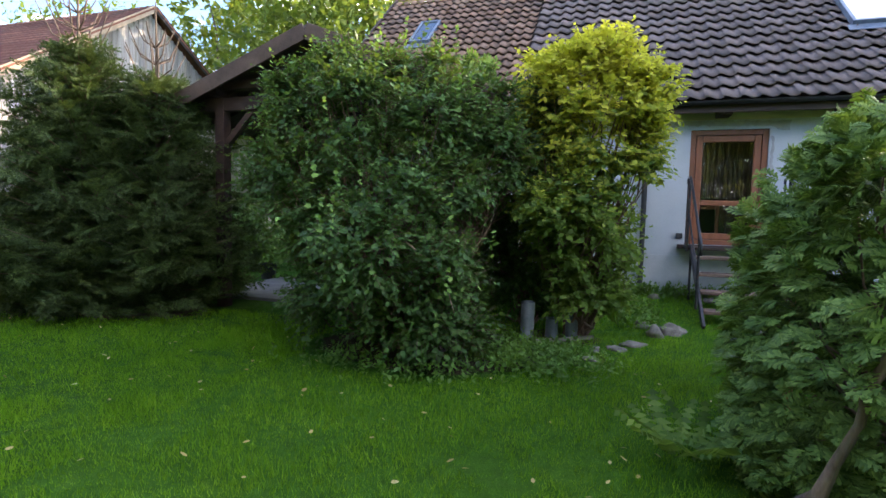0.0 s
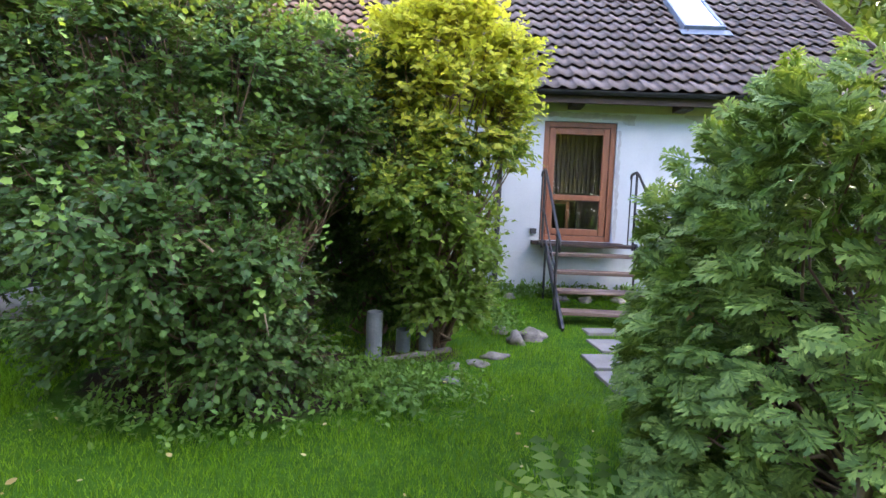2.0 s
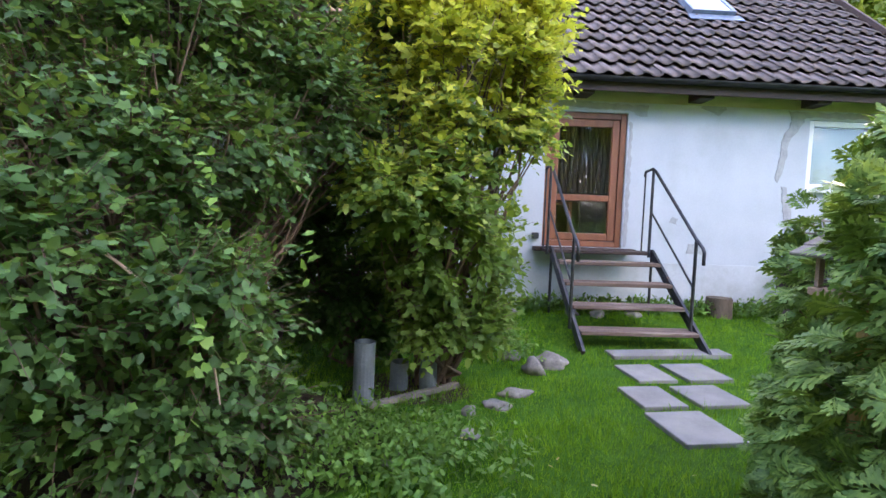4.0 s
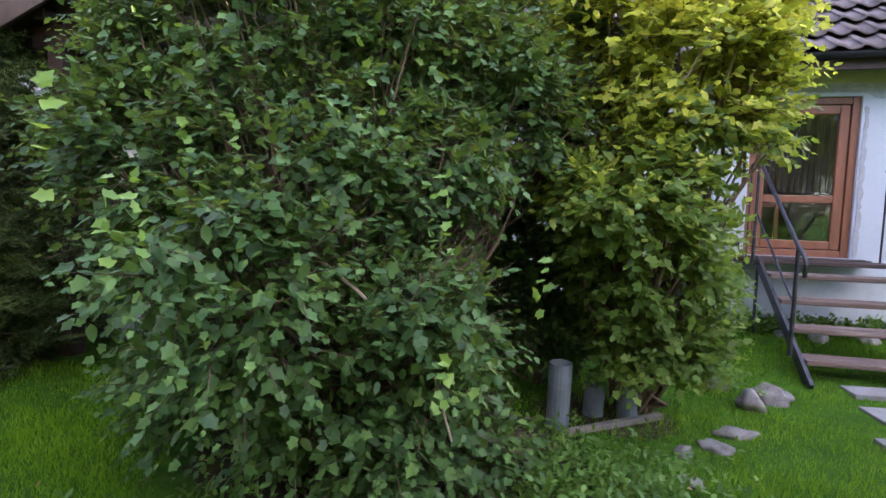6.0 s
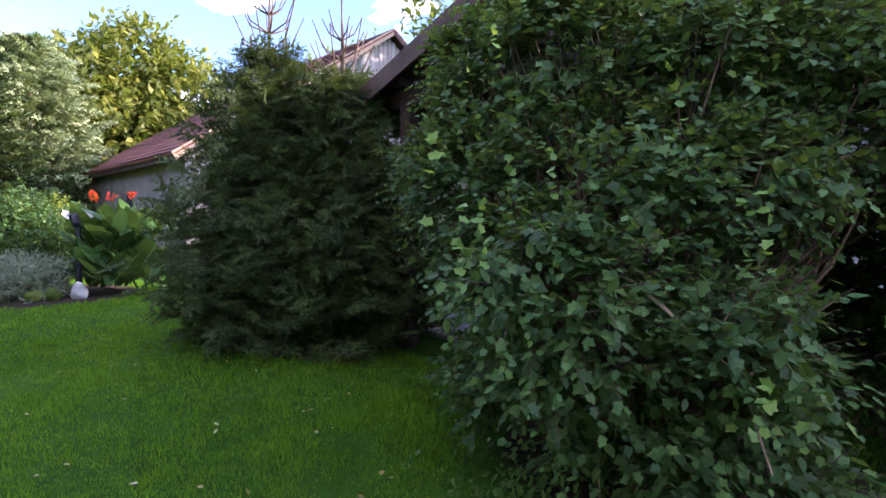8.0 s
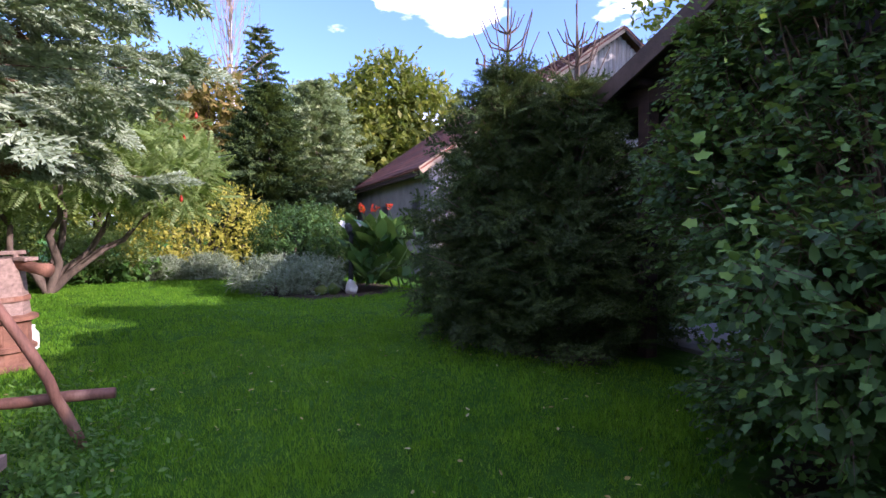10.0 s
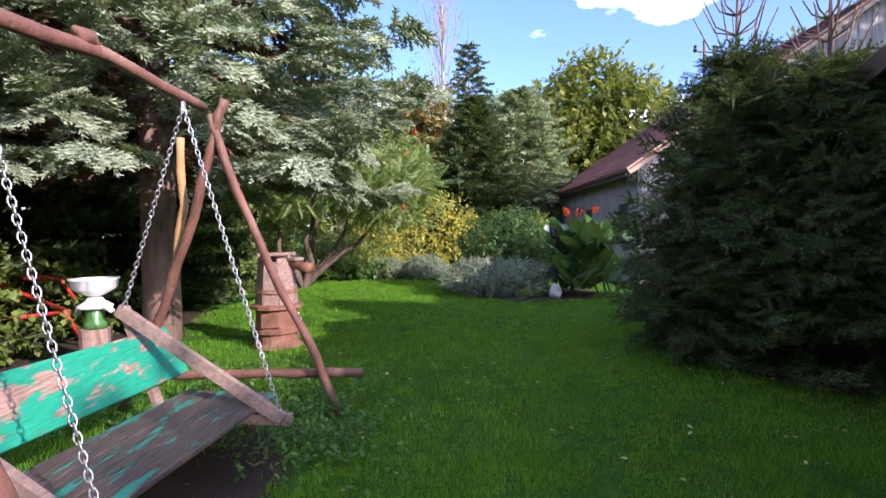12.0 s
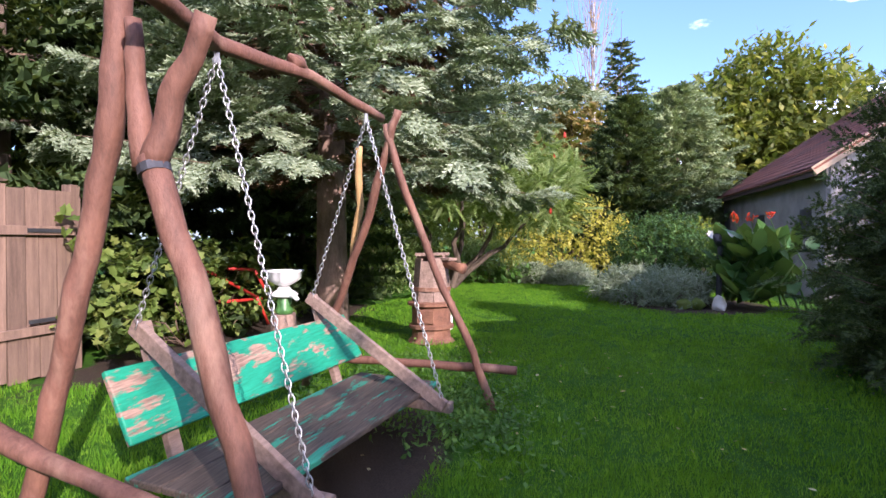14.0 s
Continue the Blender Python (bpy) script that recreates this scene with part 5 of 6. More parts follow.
# ---------- rusty iron boiler with boards on top ----------
boiler = thing("old_iron_stove", (-9.62, -9.2, 0), "tall rusty cast-iron stove with weathered boards on top", "stove")
part("base", lathe([(0.30, 0), (0.33, 0.02), (0.27, 0.08), (0.26, 0.2)], (-9.62, -9.2, 0), 14), M["rust"], boiler)
part("drum", lathe([(0.26, 0.2), (0.31, 0.21), (0.31, 0.25), (0.27, 0.27), (0.265, 0.5), (0.33, 0.52), (0.33, 0.56), (0.25, 0.58)], (-9.62, -9.2, 0), 14), M["rust"], boiler)
part("fire_door", slab_box(-9.36, -9.33, -9.32, -9.08, 0.29, 0.47, 0.012), M["rust"], boiler)
for k in range(8):
    a = k * math.pi / 4
    c, s_ = math.cos(a), math.sin(a)
    part("stave", board((-9.62 + 0.24 * c, -9.2 + 0.24 * s_, 0.56), (-9.62 + 0.19 * c, -9.2 + 0.19 * s_, 1.12 + 0.04 * (k % 3)), 0.19, 0.03, up=(c, s_, 0.1)), M["bench_board"], boiler)
part("ring", lathe([(0.255, 0.72), (0.275, 0.72), (0.27, 0.77), (0.25, 0.77)], (-9.62, -9.2, 0), 16), M["rust"], boiler)
part("top_board", board((-9.8, -9.42, 1.17), (-9.5, -8.86, 1.15), 0.16, 0.04), M["bench_board"], boiler)
part("top_board", board((-9.5, -9.4, 1.21), (-9.64, -8.95, 1.22), 0.14, 0.04), M["bench_board"], boiler)
part("spout", tube([(-9.6, -9.05, 1.12), (-9.5, -8.82, 1.05), (-9.44, -8.70, 1.03)], [0.07, 0.06, 0.075], 10), M["rust"], boiler, smooth=True)
jar = tagged(part("milk_can", lathe([(0.08, 0), (0.1, 0.02), (0.1, 0.2), (0.06, 0.26), (0.065, 0.3), (0.05, 0.3)], (-10.6, -9.25, 0.0), 14), M["enamel"], smooth=True), "white enamel can in the grass", "can")
tagged(part("milk_can", lathe([(0.08, 0), (0.1, 0.02), (0.1, 0.24), (0.06, 0.3), (0.065, 0.34), (0.05, 0.34)], (-11.0, -9.55, 0.0), 14), M["enamel"], smooth=True), "white enamel can behind the stove", "can")

# ---------- plank fence and shed behind the swing ----------
fence = thing("plank_fence", (-9, -12.6, 0), "brown plank fence with a boarded gate behind the swing", "fence")
x = -3.6
rnd = random.Random(9)
k = 0
while x > -7.05:
    w = rnd.uniform(0.13, 0.2)
    part("board", box(bmesh.new(), pose(x - w / 2, -12.45 + rnd.uniform(-0.008, 0.008), 0.97 + rnd.uniform(-0.02, 0.02), 0, rnd.uniform(-0.5, 0.5), 0), (w - 0.012, 0.028, 1.9), 0.004), M["fence"], fence)
    x -= w
for z in (0.5, 1.5):
    part("ledge", slab_box(-7.05, -3.6, -12.43, -12.39, z - 0.045, z + 0.045, 0.005), M["fence"], fence)
for x in (-7.12, -5.0):
    part("post", slab_box(x - 0.06, x + 0.06, -12.6, -12.47, 0, 2.0, 0.01), M["fence"], fence)
for z in (0.6, 1.5):
    part("hinge", slab_box(-7.0, -6.55, -12.385, -12.375, z - 0.02, z + 0.02), M["gutter"], fence)
# red tubes half sunk in the creeper
bike = thing("garden_cart_frame", (-9.2, -12.0, 0), "red painted tubular frame leaning in the creeper", "cart frame")
for a, b in (((-8.5, -12.05, 1.05), (-9.5, -11.9, 0.55)), ((-8.5, -12.05, 1.05), (-8.35, -11.95, 0.15)), ((-9.0, -12.0, 1.0), (-9.6, -12.0, 0.95)), ((-9.5, -11.9, 0.55), (-9.8, -11.9, 0.1)), ((-9.6, -12.0, 0.95), (-9.9, -11.95, 0.5)), ((-8.8, -12.0, 0.55), (-9.7, -11.95, 0.5))):
    part("tube", tube([a, b], 0.024, 8), M["red_paint"], bike, smooth=True)

# ---------- shrubs by the house ----------
BUSH = [((-3.55, -4.25, 0.35), (0.38, 0.32, 0.28)), ((-3.75, -4.3, 0.75), (0.46, 0.48, 0.52)), ((-3.52, -4.5, 1.0), (0.3, 0.3, 0.2)), ((-4.15, -4.62, 1.05), (0.4, 0.46, 0.48)), ((-4.3, -4.9, 1.2), (0.24, 0.3, 0.24)), ((-3.9, -4.5, 0.42), (0.46, 0.32, 0.34)), ((-4.6, -4.2, 0.55), (0.56, 0.42, 0.46)), ((-4.95, -3.95, 0.75), (0.42, 0.42, 0.66)),
        ((-4.3, -3.9, 1.5), (0.8, 0.66, 0.66)), ((-3.75, -3.95, 1.65), (0.42, 0.38, 0.28)), ((-4.1, -4.35, 1.55), (0.4, 0.34, 0.24)), ((-4.95, -4.0, 1.5), (0.46, 0.46, 0.56)), ((-5.3, -4.1, 1.6), (0.38, 0.38, 0.56))]
BUSH_TOP = [((-4.2, -3.6, 2.3), (0.7, 0.56, 0.5)), ((-3.5, -3.3, 2.05), (0.52, 0.46, 0.55)), ((-4.75, -3.9, 2.4), (0.46, 0.46, 0.5)), ((-5.35, -3.8, 2.2), (0.42, 0.42, 0.5)), ((-4.5, -3.3, 2.85), (0.62, 0.48, 0.42)), ((-5.1, -3.3, 2.6), (0.52, 0.46, 0.46)), ((-3.7, -3.1, 2.6), (0.48, 0.46, 0.42)), ((-3.35, -2.85, 1.95), (0.45, 0.4, 0.62)), ((-3.1, -2.6, 2.3), (0.35, 0.35, 0.45)), ((-5.7, -3.9, 1.75), (0.32, 0.34, 0.5)), ((-5.6, -3.6, 2.65), (0.38, 0.38, 0.38)), ((-5.15, -3.4, 3.0), (0.42, 0.38, 0.3)), ((-3.0, -2.65, 2.45), (0.36, 0.34, 0.4)), ((-4.9, -3.0, 1.4), (0.5, 0.3, 1.1))]
big = spray_shrub("shrub", (-4.2, -3.8, 0), BUSH + BUSH_TOP, "large dense shrub with dark green lobed leaves", M["leaf_dark"], 1300, 10, 8, 0.32, 0.057, 0.2, inner=2600, swell=1.16)
# upright young shoots that stick out of it
shoots = np.array([(-3.42, -4.62, 1.2), (-3.1, -4.6, 1.02), (-4.28, -5.42, 1.38), (-4.4, -4.75, 1.5), (-3.75, -4.4, 1.75), (-4.6, -4.6, 2.1), (-4.2, -4.2, 2.7), (-4.8, -3.9, 2.6), (-3.6, -3.9, 2.5), (-5.2, -4.2, 2.2), (-4.3, -5.2, 1.0), (-3.4, -4.85, 0.7)])
extra, lean_ = outer_points(BUSH + BUSH_TOP, 130)
extra = extra[(extra[:, 2] > 1.1) & (lean_[:, 2] > 0.0) & (lean_[:, 1] < 0.35)]
shoots = np.vstack([shoots, extra])
tips = shoots + np.array([0, -0.08, 0.28]) + rng.normal(0, 0.05, shoots.shape)
P = np.vstack([shoots + (tips - shoots) * f for f in (0.2, 0.4, 0.55, 0.7, 0.85, 1.0, 1.0)])
A = unit(rng.normal(0, 1, P.shape) * np.array([1, 1, 0.6]) + np.array([0, -0.3, 0.3]))
young = leaf_material("young_shrub_leaf", [(0.1, (0.08, 0.18, 0.035)), (0.6, (0.15, 0.29, 0.055)), (1.0, (0.26, 0.4, 0.085))], 0.4)
raw("pale_growth", *scatter(LOBED, P, A, np.tile((0.1, -0.5, 0.8), (len(P), 1)) + rng.normal(0, 0.5, P.shape), rng.uniform(0.036, 0.056, len(P))), young, big, "pale green young shoots")["kind"] = "stuff"
GOLD = [((-2.9, -2.72, 2.75), (0.36, 0.38, 0.46)), ((-2.35, -2.65, 2.3), (0.56, 0.56, 0.68)), ((-1.95, -2.6, 2.72), (0.36, 0.4, 0.46)), ((-2.7, -2.7, 2.6), (0.42, 0.46, 0.56)), ((-2.6, -3.1, 1.5), (0.38, 0.4, 0.48)), ((-2.25, -2.8, 1.4), (0.34, 0.38, 0.56)), ((-2.85, -3.3, 1.5), (0.26, 0.28, 0.24)), ((-2.55, -2.95, 0.85), (0.24, 0.24, 0.38)), ((-2.25, -2.7, 0.75), (0.26, 0.26, 0.4)), ((-2.15, -2.6, 3.05), (0.3, 0.3, 0.36)), ((-2.5, -2.6, 2.95), (0.36, 0.36, 0.42)), ((-1.9, -2.75, 2.1), (0.26, 0.28, 0.48)), ((-2.15, -2.6, 1.0), (0.26, 0.26, 0.5)), ((-2.7, -2.5, 1.0), (0.3, 0.25, 0.6)), ((-2.5, -2.93, 0.52), (0.26, 0.22, 0.24)), ((-2.2, -2.85, 0.5), (0.26, 0.24, 0.26)), ((-2.62, -3.05, 1.05), (0.24, 0.22, 0.3))]
# Filler shrub added to hide the wall and make the shaded gap dark.
spray_shrub("shrub", (-3.15, -2.15, 0), [((-3.3, -2.4, 1.0), (0.55, 0.25, 0.85)), ((-2.95, -2.15, 1.2), (0.5, 0.22, 0.95)), ((-3.05, -1.9, 1.1), (0.65, 0.2, 0.85)), ((-3.1, -2.2, 0.4), (0.6, 0.3, 0.35))], "dark green filler shrub added to darken the gap between its neighbours", M["leaf_dark"], 260, 9, 8, 0.26, 0.062, 0.2, inner=400)
yellow = spray_shrub("golden_shrub", (-2.5, -2.65, 0), GOLD, "tall shrub, upper leaves yellow-green and brightened as if sunlit", M["leaf_yellow"], 620, 10, 8, 0.32, 0.074, 0.4, inner=900, stem_r=0.022, swell=1.2)
for a, b in (((-3.62, -4.3, 0.9), (-3.35, -4.78, 0.62)), ((-4.0, -4.6, 1.25), (-3.5, -4.75, 0.95)), ((-2.5, -3.0, 1.9), (-2.2, -3.35, 2.6))):
    part("dry_twig", tube(bent(a, b, 3, 0.03, 2), [0.009, 0.008, 0.007, 0.005, 0.003], 5), M["dry_twig"], big)


def thuja(name, at, height, radius, label, count, size, seed):
    """A dense upright cone of flat fan sprays that droop at their tips."""
    r = np.random.default_rng(seed)
    ob = thing(name, at, label, "conifer shrub")
    at = np.array(at, float)
    part("trunk", tube(bent(at, at + np.array([0, 0, height * 0.9]), 4, 0.04, seed), [0.05, 0.045, 0.04, 0.03, 0.02, 0.01], 8), M["bark"], ob, smooth=True)
    per = 6
    f = np.repeat(r.random(count) ** 1.15, per)
    a = np.repeat(r.uniform(0, 2 * np.pi, count), per)
    count *= per
    lum = np.array([noise.noise(Vector((math.cos(q) * 2.2, math.sin(q) * 2.2, float(g) * 5 + seed))) for q, g in zip(a, f)])
    deep = np.repeat(r.random(count // per) ** 2, per)
    reach = radius * np.minimum(1, (1.02 - f) ** 0.42 * (0.86 + f * 0.5)) * (1 + 0.16 * lum) * (1 - 0.3 * deep)
    a = a + r.normal(0, 0.11, count)
    h = np.stack([np.cos(a), np.sin(a), np.zeros(count)], 1)
    zero = np.zeros(count)
    p = at + h * reach[:, None] + np.stack([zero, zero, 0.04 + f * (height - 0.1) + r.normal(0, 0.05, count)], 1)
    turn = np.stack([-h[:, 1], h[:, 0], zero], 1) * r.normal(0, 0.8, count)[:, None]
    way = unit(h * 0.8 + turn + np.stack([zero, zero, r.normal(-0.02, 0.2, count) + 1.5 * np.maximum(0, f - 0.45)], 1))
    up = unit(np.array([0, 0, 0.8]) + r.normal(0, 0.42, (count, 3)) + h * 0.6)
    p = p - way * size * 0.7
    raw("sprays", *scatter(FAN, p, way, up, size * r.uniform(0.6, 1.2, count)), M["thuja"], ob)
    stems("branchwork", Vector(at) + Vector((0, 0, 0.25)), [p[k] for k in r.choice(count, 60, replace=False)], M["twig"], ob, 0.012)
    return ob


thuja("thuja", (-0.55, -5.56, 0), 2.12, 1.13, "bushy green thuja with flat drooping sprays", 1100, 0.132, 3)
thuja("thuja", (-0.38, -4.75, 0), 1.95, 0.86, "green thuja growing against its larger neighbour", 480, 0.135, 4)
thuja("thuja", (-4.0, -1.6, 0), 3.6, 0.5, "narrow green thuja column beside the house", 90, 0.3, 5)
dead = tagged(part("dead_branch", tube([(-1.475, -6.230, 0.0), (-1.395, -6.260, 0.14), (-1.285, -6.290, 0.27), (-1.250, -6.310, 0.42), (-1.175, -6.320, 0.6), (-1.160, -6.340, 0.74), (-1.095, -6.370, 0.93), (-1.090, -6.390, 1.08), (-1.035, -6.400, 1.27), (-0.915, -6.360, 1.36)], [0.044, 0.04, 0.034, 0.026, 0.023, 0.022, 0.024, 0.028, 0.022, 0.014], 9, wobble=0.9), M["dead_wood"], smooth=True), "bare crooked branch leaning into the thuja", "branch")

# fern at the thuja's foot
fern = thing("fern", (-1.72, -5.62, 0), "green fern at the foot of the thuja", "fern")
fa = np.linspace(0, 2 * np.pi, 11)[:-1]
P = np.tile((-1.70, -5.62, 0.08), (10, 1))
A = np.stack([np.cos(fa), np.sin(fa), np.full(10, 0.55)], 1)
for k in range(10):
    raw("frond", *scatter(PINNATE, P[k:k + 1], A[k:k + 1], np.array([(0, 0, 1.0)]), rng.uniform(0.4, 0.55, 1)), M["thuja"], fern)

# ---------- young spruces ----------
def bare_tip(tree, x, y, z, seed):
    """Upswept bare shoots round a leader."""
    r = random.Random(seed)
    bm = bmesh.new()
    for lev in range(3):
        for k in range(6):
            a = k * 1.05 + lev * 0.5 + r.uniform(-0.2, 0.2)
            L = (0.55 - 0.12 * lev) * r.uniform(0.8, 1.2)
            z0 = z - 0.95 + lev * 0.22
            tube([(x, y, z0), (x + 0.5 * L * math.cos(a), y + 0.5 * L * math.sin(a), z0 + 0.12 * L + 0.05), (x + 0.8 * L * math.cos(a), y + 0.8 * L * math.sin(a), z0 + 0.9 * L)], [0.012, 0.009, 0.006], 5, bm)
    tube([(x, y, z - 0.9), (x + 0.02, y, z + 0.1)], [0.014, 0.008], 5, bm)
    part("bare_tip", bm, M["twig"], tree, "bare upswept leader shoots")["kind"] = "stuff"


for n, (x, y, h, r) in enumerate(((-8.9, -3.6, 4.4, 1.45), (-8.15, -3.1, 4.05, 1.35), (-9.15, -3.25, 3.8, 1.4))):
    spruce = conifer("spruce", (x, y, 0), h, r, ("young dark green spruce with a long bare leader" if n == 0 else "dense dark green young spruce on the lawn's edge"), M["needle_dark"], 36, 11, 8, 0.06, 0.12, 0.38, n + 1, lift=0.55, leader=1.0, trunk_r=0.06, taper=0.76, skirt=0.6, loose=0.5)
    bare_tip(spruce, x, y, h, n)

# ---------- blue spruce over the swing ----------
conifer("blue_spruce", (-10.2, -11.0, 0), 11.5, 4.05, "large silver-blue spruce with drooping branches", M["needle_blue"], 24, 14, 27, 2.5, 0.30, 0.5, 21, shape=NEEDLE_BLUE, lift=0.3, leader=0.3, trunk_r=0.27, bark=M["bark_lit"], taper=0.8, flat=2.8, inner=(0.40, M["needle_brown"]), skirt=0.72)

# ---------- dark spruces added to block the sky and blacken the space behind the swing ---
for n, (x, y, h, r) in enumerate(((-7.9, -14.6, 8.5, 2.1), (-9.9, -14.2, 9.5, 2.3), (-11.9, -14.0, 9.0, 2.3), (-13.7, -13.6, 7.5, 2.1), (-5.2, -15.2, 8.0, 2.2), (-3.0, -15.5, 7.5, 2.2))):
    conifer("spruce", (x, y, 0), h, r, "dark spruce added behind the swing as a shady backdrop", M["needle_dark"], 18, 9, 11, 0.1, 0.25, 0.7, 60 + n, shape=NEEDLE_FAR, lift=0.3, leader=0.4, taper=0.55)

# ---------- far garden ----------
sumac = thing("sumac_tree", (-17.6, -10.4, 0), "spreading sumac tree with feathery leaves and red cones", "tree")
stems("trunk", Vector((-17.3, -10.9, 0)), [(-17.0, -12.2, 2.6), (-17.8, -9.3, 2.8), (-16.6, -10.3, 3.2), (-18.4, -11.0, 3.3), (-17.2, -8.4, 2.2)], M["bark"], sumac, 0.11, 7, 0.25)
p_, d_ = shrub_twigs([((-17.2, -10.2, 3.2), (1.9, 2.4, 1.3)), ((-17.0, -8.6, 2.7), (1.3, 1.3, 1.0)), ((-17.2, -12.0, 2.9), (1.4, 1.5, 1.1))], 1500, 0.4)
raw("crown", *foliage(PINNATE, p_, d_, 3, 0.2, 0.6, 1.0, 0.1), M["leaf_sumac"], sumac)
for k in rng.choice(len(p_), 16, replace=False):
    part("cone", lathe([(0.015, 0), (0.04, 0.04), (0.034, 0.1), (0.01, 0.16)], p_[k] + d_[k] * 0.25, 7), M["petal_red"], sumac)

shrub("golden_shrub", (-21.8, -7.8, 0), [((-21.8, -7.8, 1.5), (1.7, 1.9, 1.5)), ((-21.3, -9.0, 1.2), (1.2, 1.2, 1.1)), ((-21.5, -6.6, 1.0), (1.0, 1.0, 0.9))], "sunlit golden-yellow shrub at the end of the lawn", M["leaf_gold"], OVAL, 1900, 5, 0.3, 0.15, 20)
shrub("round_shrub", (-16.2, -5.4, 0), [((-16.2, -5.4, 1.05), (0.95, 1.05, 1.0))], "dark clipped round shrub in the flower bed", M["leaf_dark"], OVAL, 1900, 7, 0.14, 0.085, 12)
shrub("rose_shrub", (-16.6, -4.5, 0), [((-16.7, -4.55, 1.1), (0.5, 0.5, 0.85))], "yellow-green shrub beside the round one", M["leaf_yellow"], OVAL, 350, 6, 0.16, 0.08, 12)
for n, (x, y, r, h) in enumerate(((-15.2, -6.1, 0.8, 0.62), (-14.95, -5.3, 0.65, 0.6), (-19.5, -7.6, 0.6, 0.5), (-19.8, -8.8, 0.5, 0.45))):
    shrub("lavender", (x, y, 0), [((x, y, h * 0.5), (r, r, h * 0.62))], "clump of silver-grey lavender edging the lawn", M["leaf_silver"], BLADE, 900, 6, 0.2, 0.17, 8, "flowering plant", rise=0.8)
for k in range(7):
    y = -9.0 - k * 0.55
    shrub("hosta", (-19.4 - 0.1 * (k % 2), y, 0), [((-19.4, y, 0.2), (0.35, 0.35, 0.28))], "low leafy edging plant beside the lawn", M["weed"], OVAL, 60, 6, 0.15, 0.16, 3, "plant")

canna = thing("canna", (-14.9, -3.4, 0), "tall cannas with broad leaves and red flowers", "flower")
N = 300
P = np.stack([rng.normal(-14.6, 0.3, N), rng.normal(-3.85, 0.3, N), rng.uniform(0.1, 1.3, N)], 1)
a_ = rng.uniform(0, 2 * np.pi, N)
A = np.stack([np.cos(a_) * 0.7, np.sin(a_) * 0.7, rng.uniform(0.3, 1.2, N)], 1)
raw("leaves", *scatter(OVAL, P, A, np.tile((0, 0, 1.0), (N, 1)) + rng.normal(0, 0.3, (N, 3)), rng.uniform(0.45, 0.75, N)), M["leaf_canna"], canna)
stems("stalks", [Vector((-15.0 + 0.2 * k, -3.4 + 0.25 * (k % 3), 0)) for k in range(6)], [(-14.4, -4.25, 1.82), (-14.3, -4.0, 1.8), (-14.25, -3.68, 1.85), (-14.9, -3.6, 1.7), (-14.6, -3.3, 1.6), (-15.0, -3.1, 1.6)], M["leaf_canna"], canna, 0.025)
for c in ((-14.4, -4.25, 1.85), (-14.3, -4.0, 1.83), (-14.25, -3.68, 1.9)):
    n = 16
    P = np.array(c) + rng.normal(0, 0.04, (n, 3))
    raw("flower", *scatter(OVAL, P, rng.normal(0, 0.6, (n, 3)) + np.array([0, 0, 0.7]), rng.normal(0, 1, (n, 3)), rng.uniform(0.07, 0.13, n)), M["petal_red"], canna, "red flower")

bird = thing("garden_sculpture", (-14.6, -4.5, 0), "white winged garden ornament on a dark post", "ornament")
part("post", tube([(-14.6, -4.5, 0), (-14.58, -4.48, 1.3)], [0.06, 0.05], 8), M["gutter"], bird)
part("body", lump((-14.58, -4.48, 1.42), (0.09, 0.14, 0.16), 2), M["gutter"], bird, smooth=True)
for s in (-1, 1):
    raw("wing", *scatter(OVAL, np.array([(-14.58, -4.48 + 0.05 * s, 1.42), (-14.56, -4.48 + 0.07 * s, 1.45)]), np.array([(0.1, 0.75 * s, 0.75), (0.15, 0.95 * s, 0.5)]), np.array([(1, 0, 0.3), (1, 0, 0.3)]), np.array([0.27, 0.23])), M["petal_white"], bird, "white wing")
tagged(part("white_stone", lump((-14.3, -4.55, 0.12), (0.16, 0.12, 0.17), 5), M["white_stone"], smooth=True), "white stone at the edge of the flower bed", "stone")
for y in (-4.95, -5.2):
    tagged(part("gourd", lump((-14.3, y, 0.11), (0.13, 0.13, 0.12), 8 + y), M["leaf_ivy"], smooth=True), "round green gourd lying by the flower bed", "gourd", "gourds by the bed")

broadleaf("maple", (-36, 2.6, 0), 11.4, 5.0, "tall maple with sunlit yellow-green crown", M["leaf_maple"], 8000, 5, 0.55, 2, 0.2, 0.3, lumps=14)
conifer("pine", (-27, -3.4, 0), 8.2, 3.0, "soft grey-green pine behind the flower bed", M["needle_pine"], 16, 11, 22, 0.3, 0.1, 0.75, 31, shape=NEEDLE_FAR, lift=0.5, leader=0.3, taper=0.65)
conifer("spruce", (-24.6, -5.6, 0), 7.6, 2.4, "dark spruce among the far trees", M["needle_dark"], 20, 9, 16, 0.3, 0.15, 0.7, 32, shape=NEEDLE_FAR, lift=0.4, taper=0.7)
conifer("spruce", (-32.5, -5.4, 0), 13.3, 2.2, "slim tall spruce rising above the garden trees", M["needle_dark"], 20, 7, 8, 3.0, 0.1, 0.7, 33, shape=NEEDLE_FAR, lift=0.5, leader=1.2, taper=0.8)
birch = thing("birch", (-30, -6.9, 0), "thin birch with nearly bare twigs", "tree")
part("trunk", tube(bent((-30, -6.9, 0), (-30, -6.85, 13.2), 5, 0.12, 3), [0.13, 0.12, 0.1, 0.08, 0.06, 0.04, 0.015], 8), M["birch_bark"], birch, smooth=True)
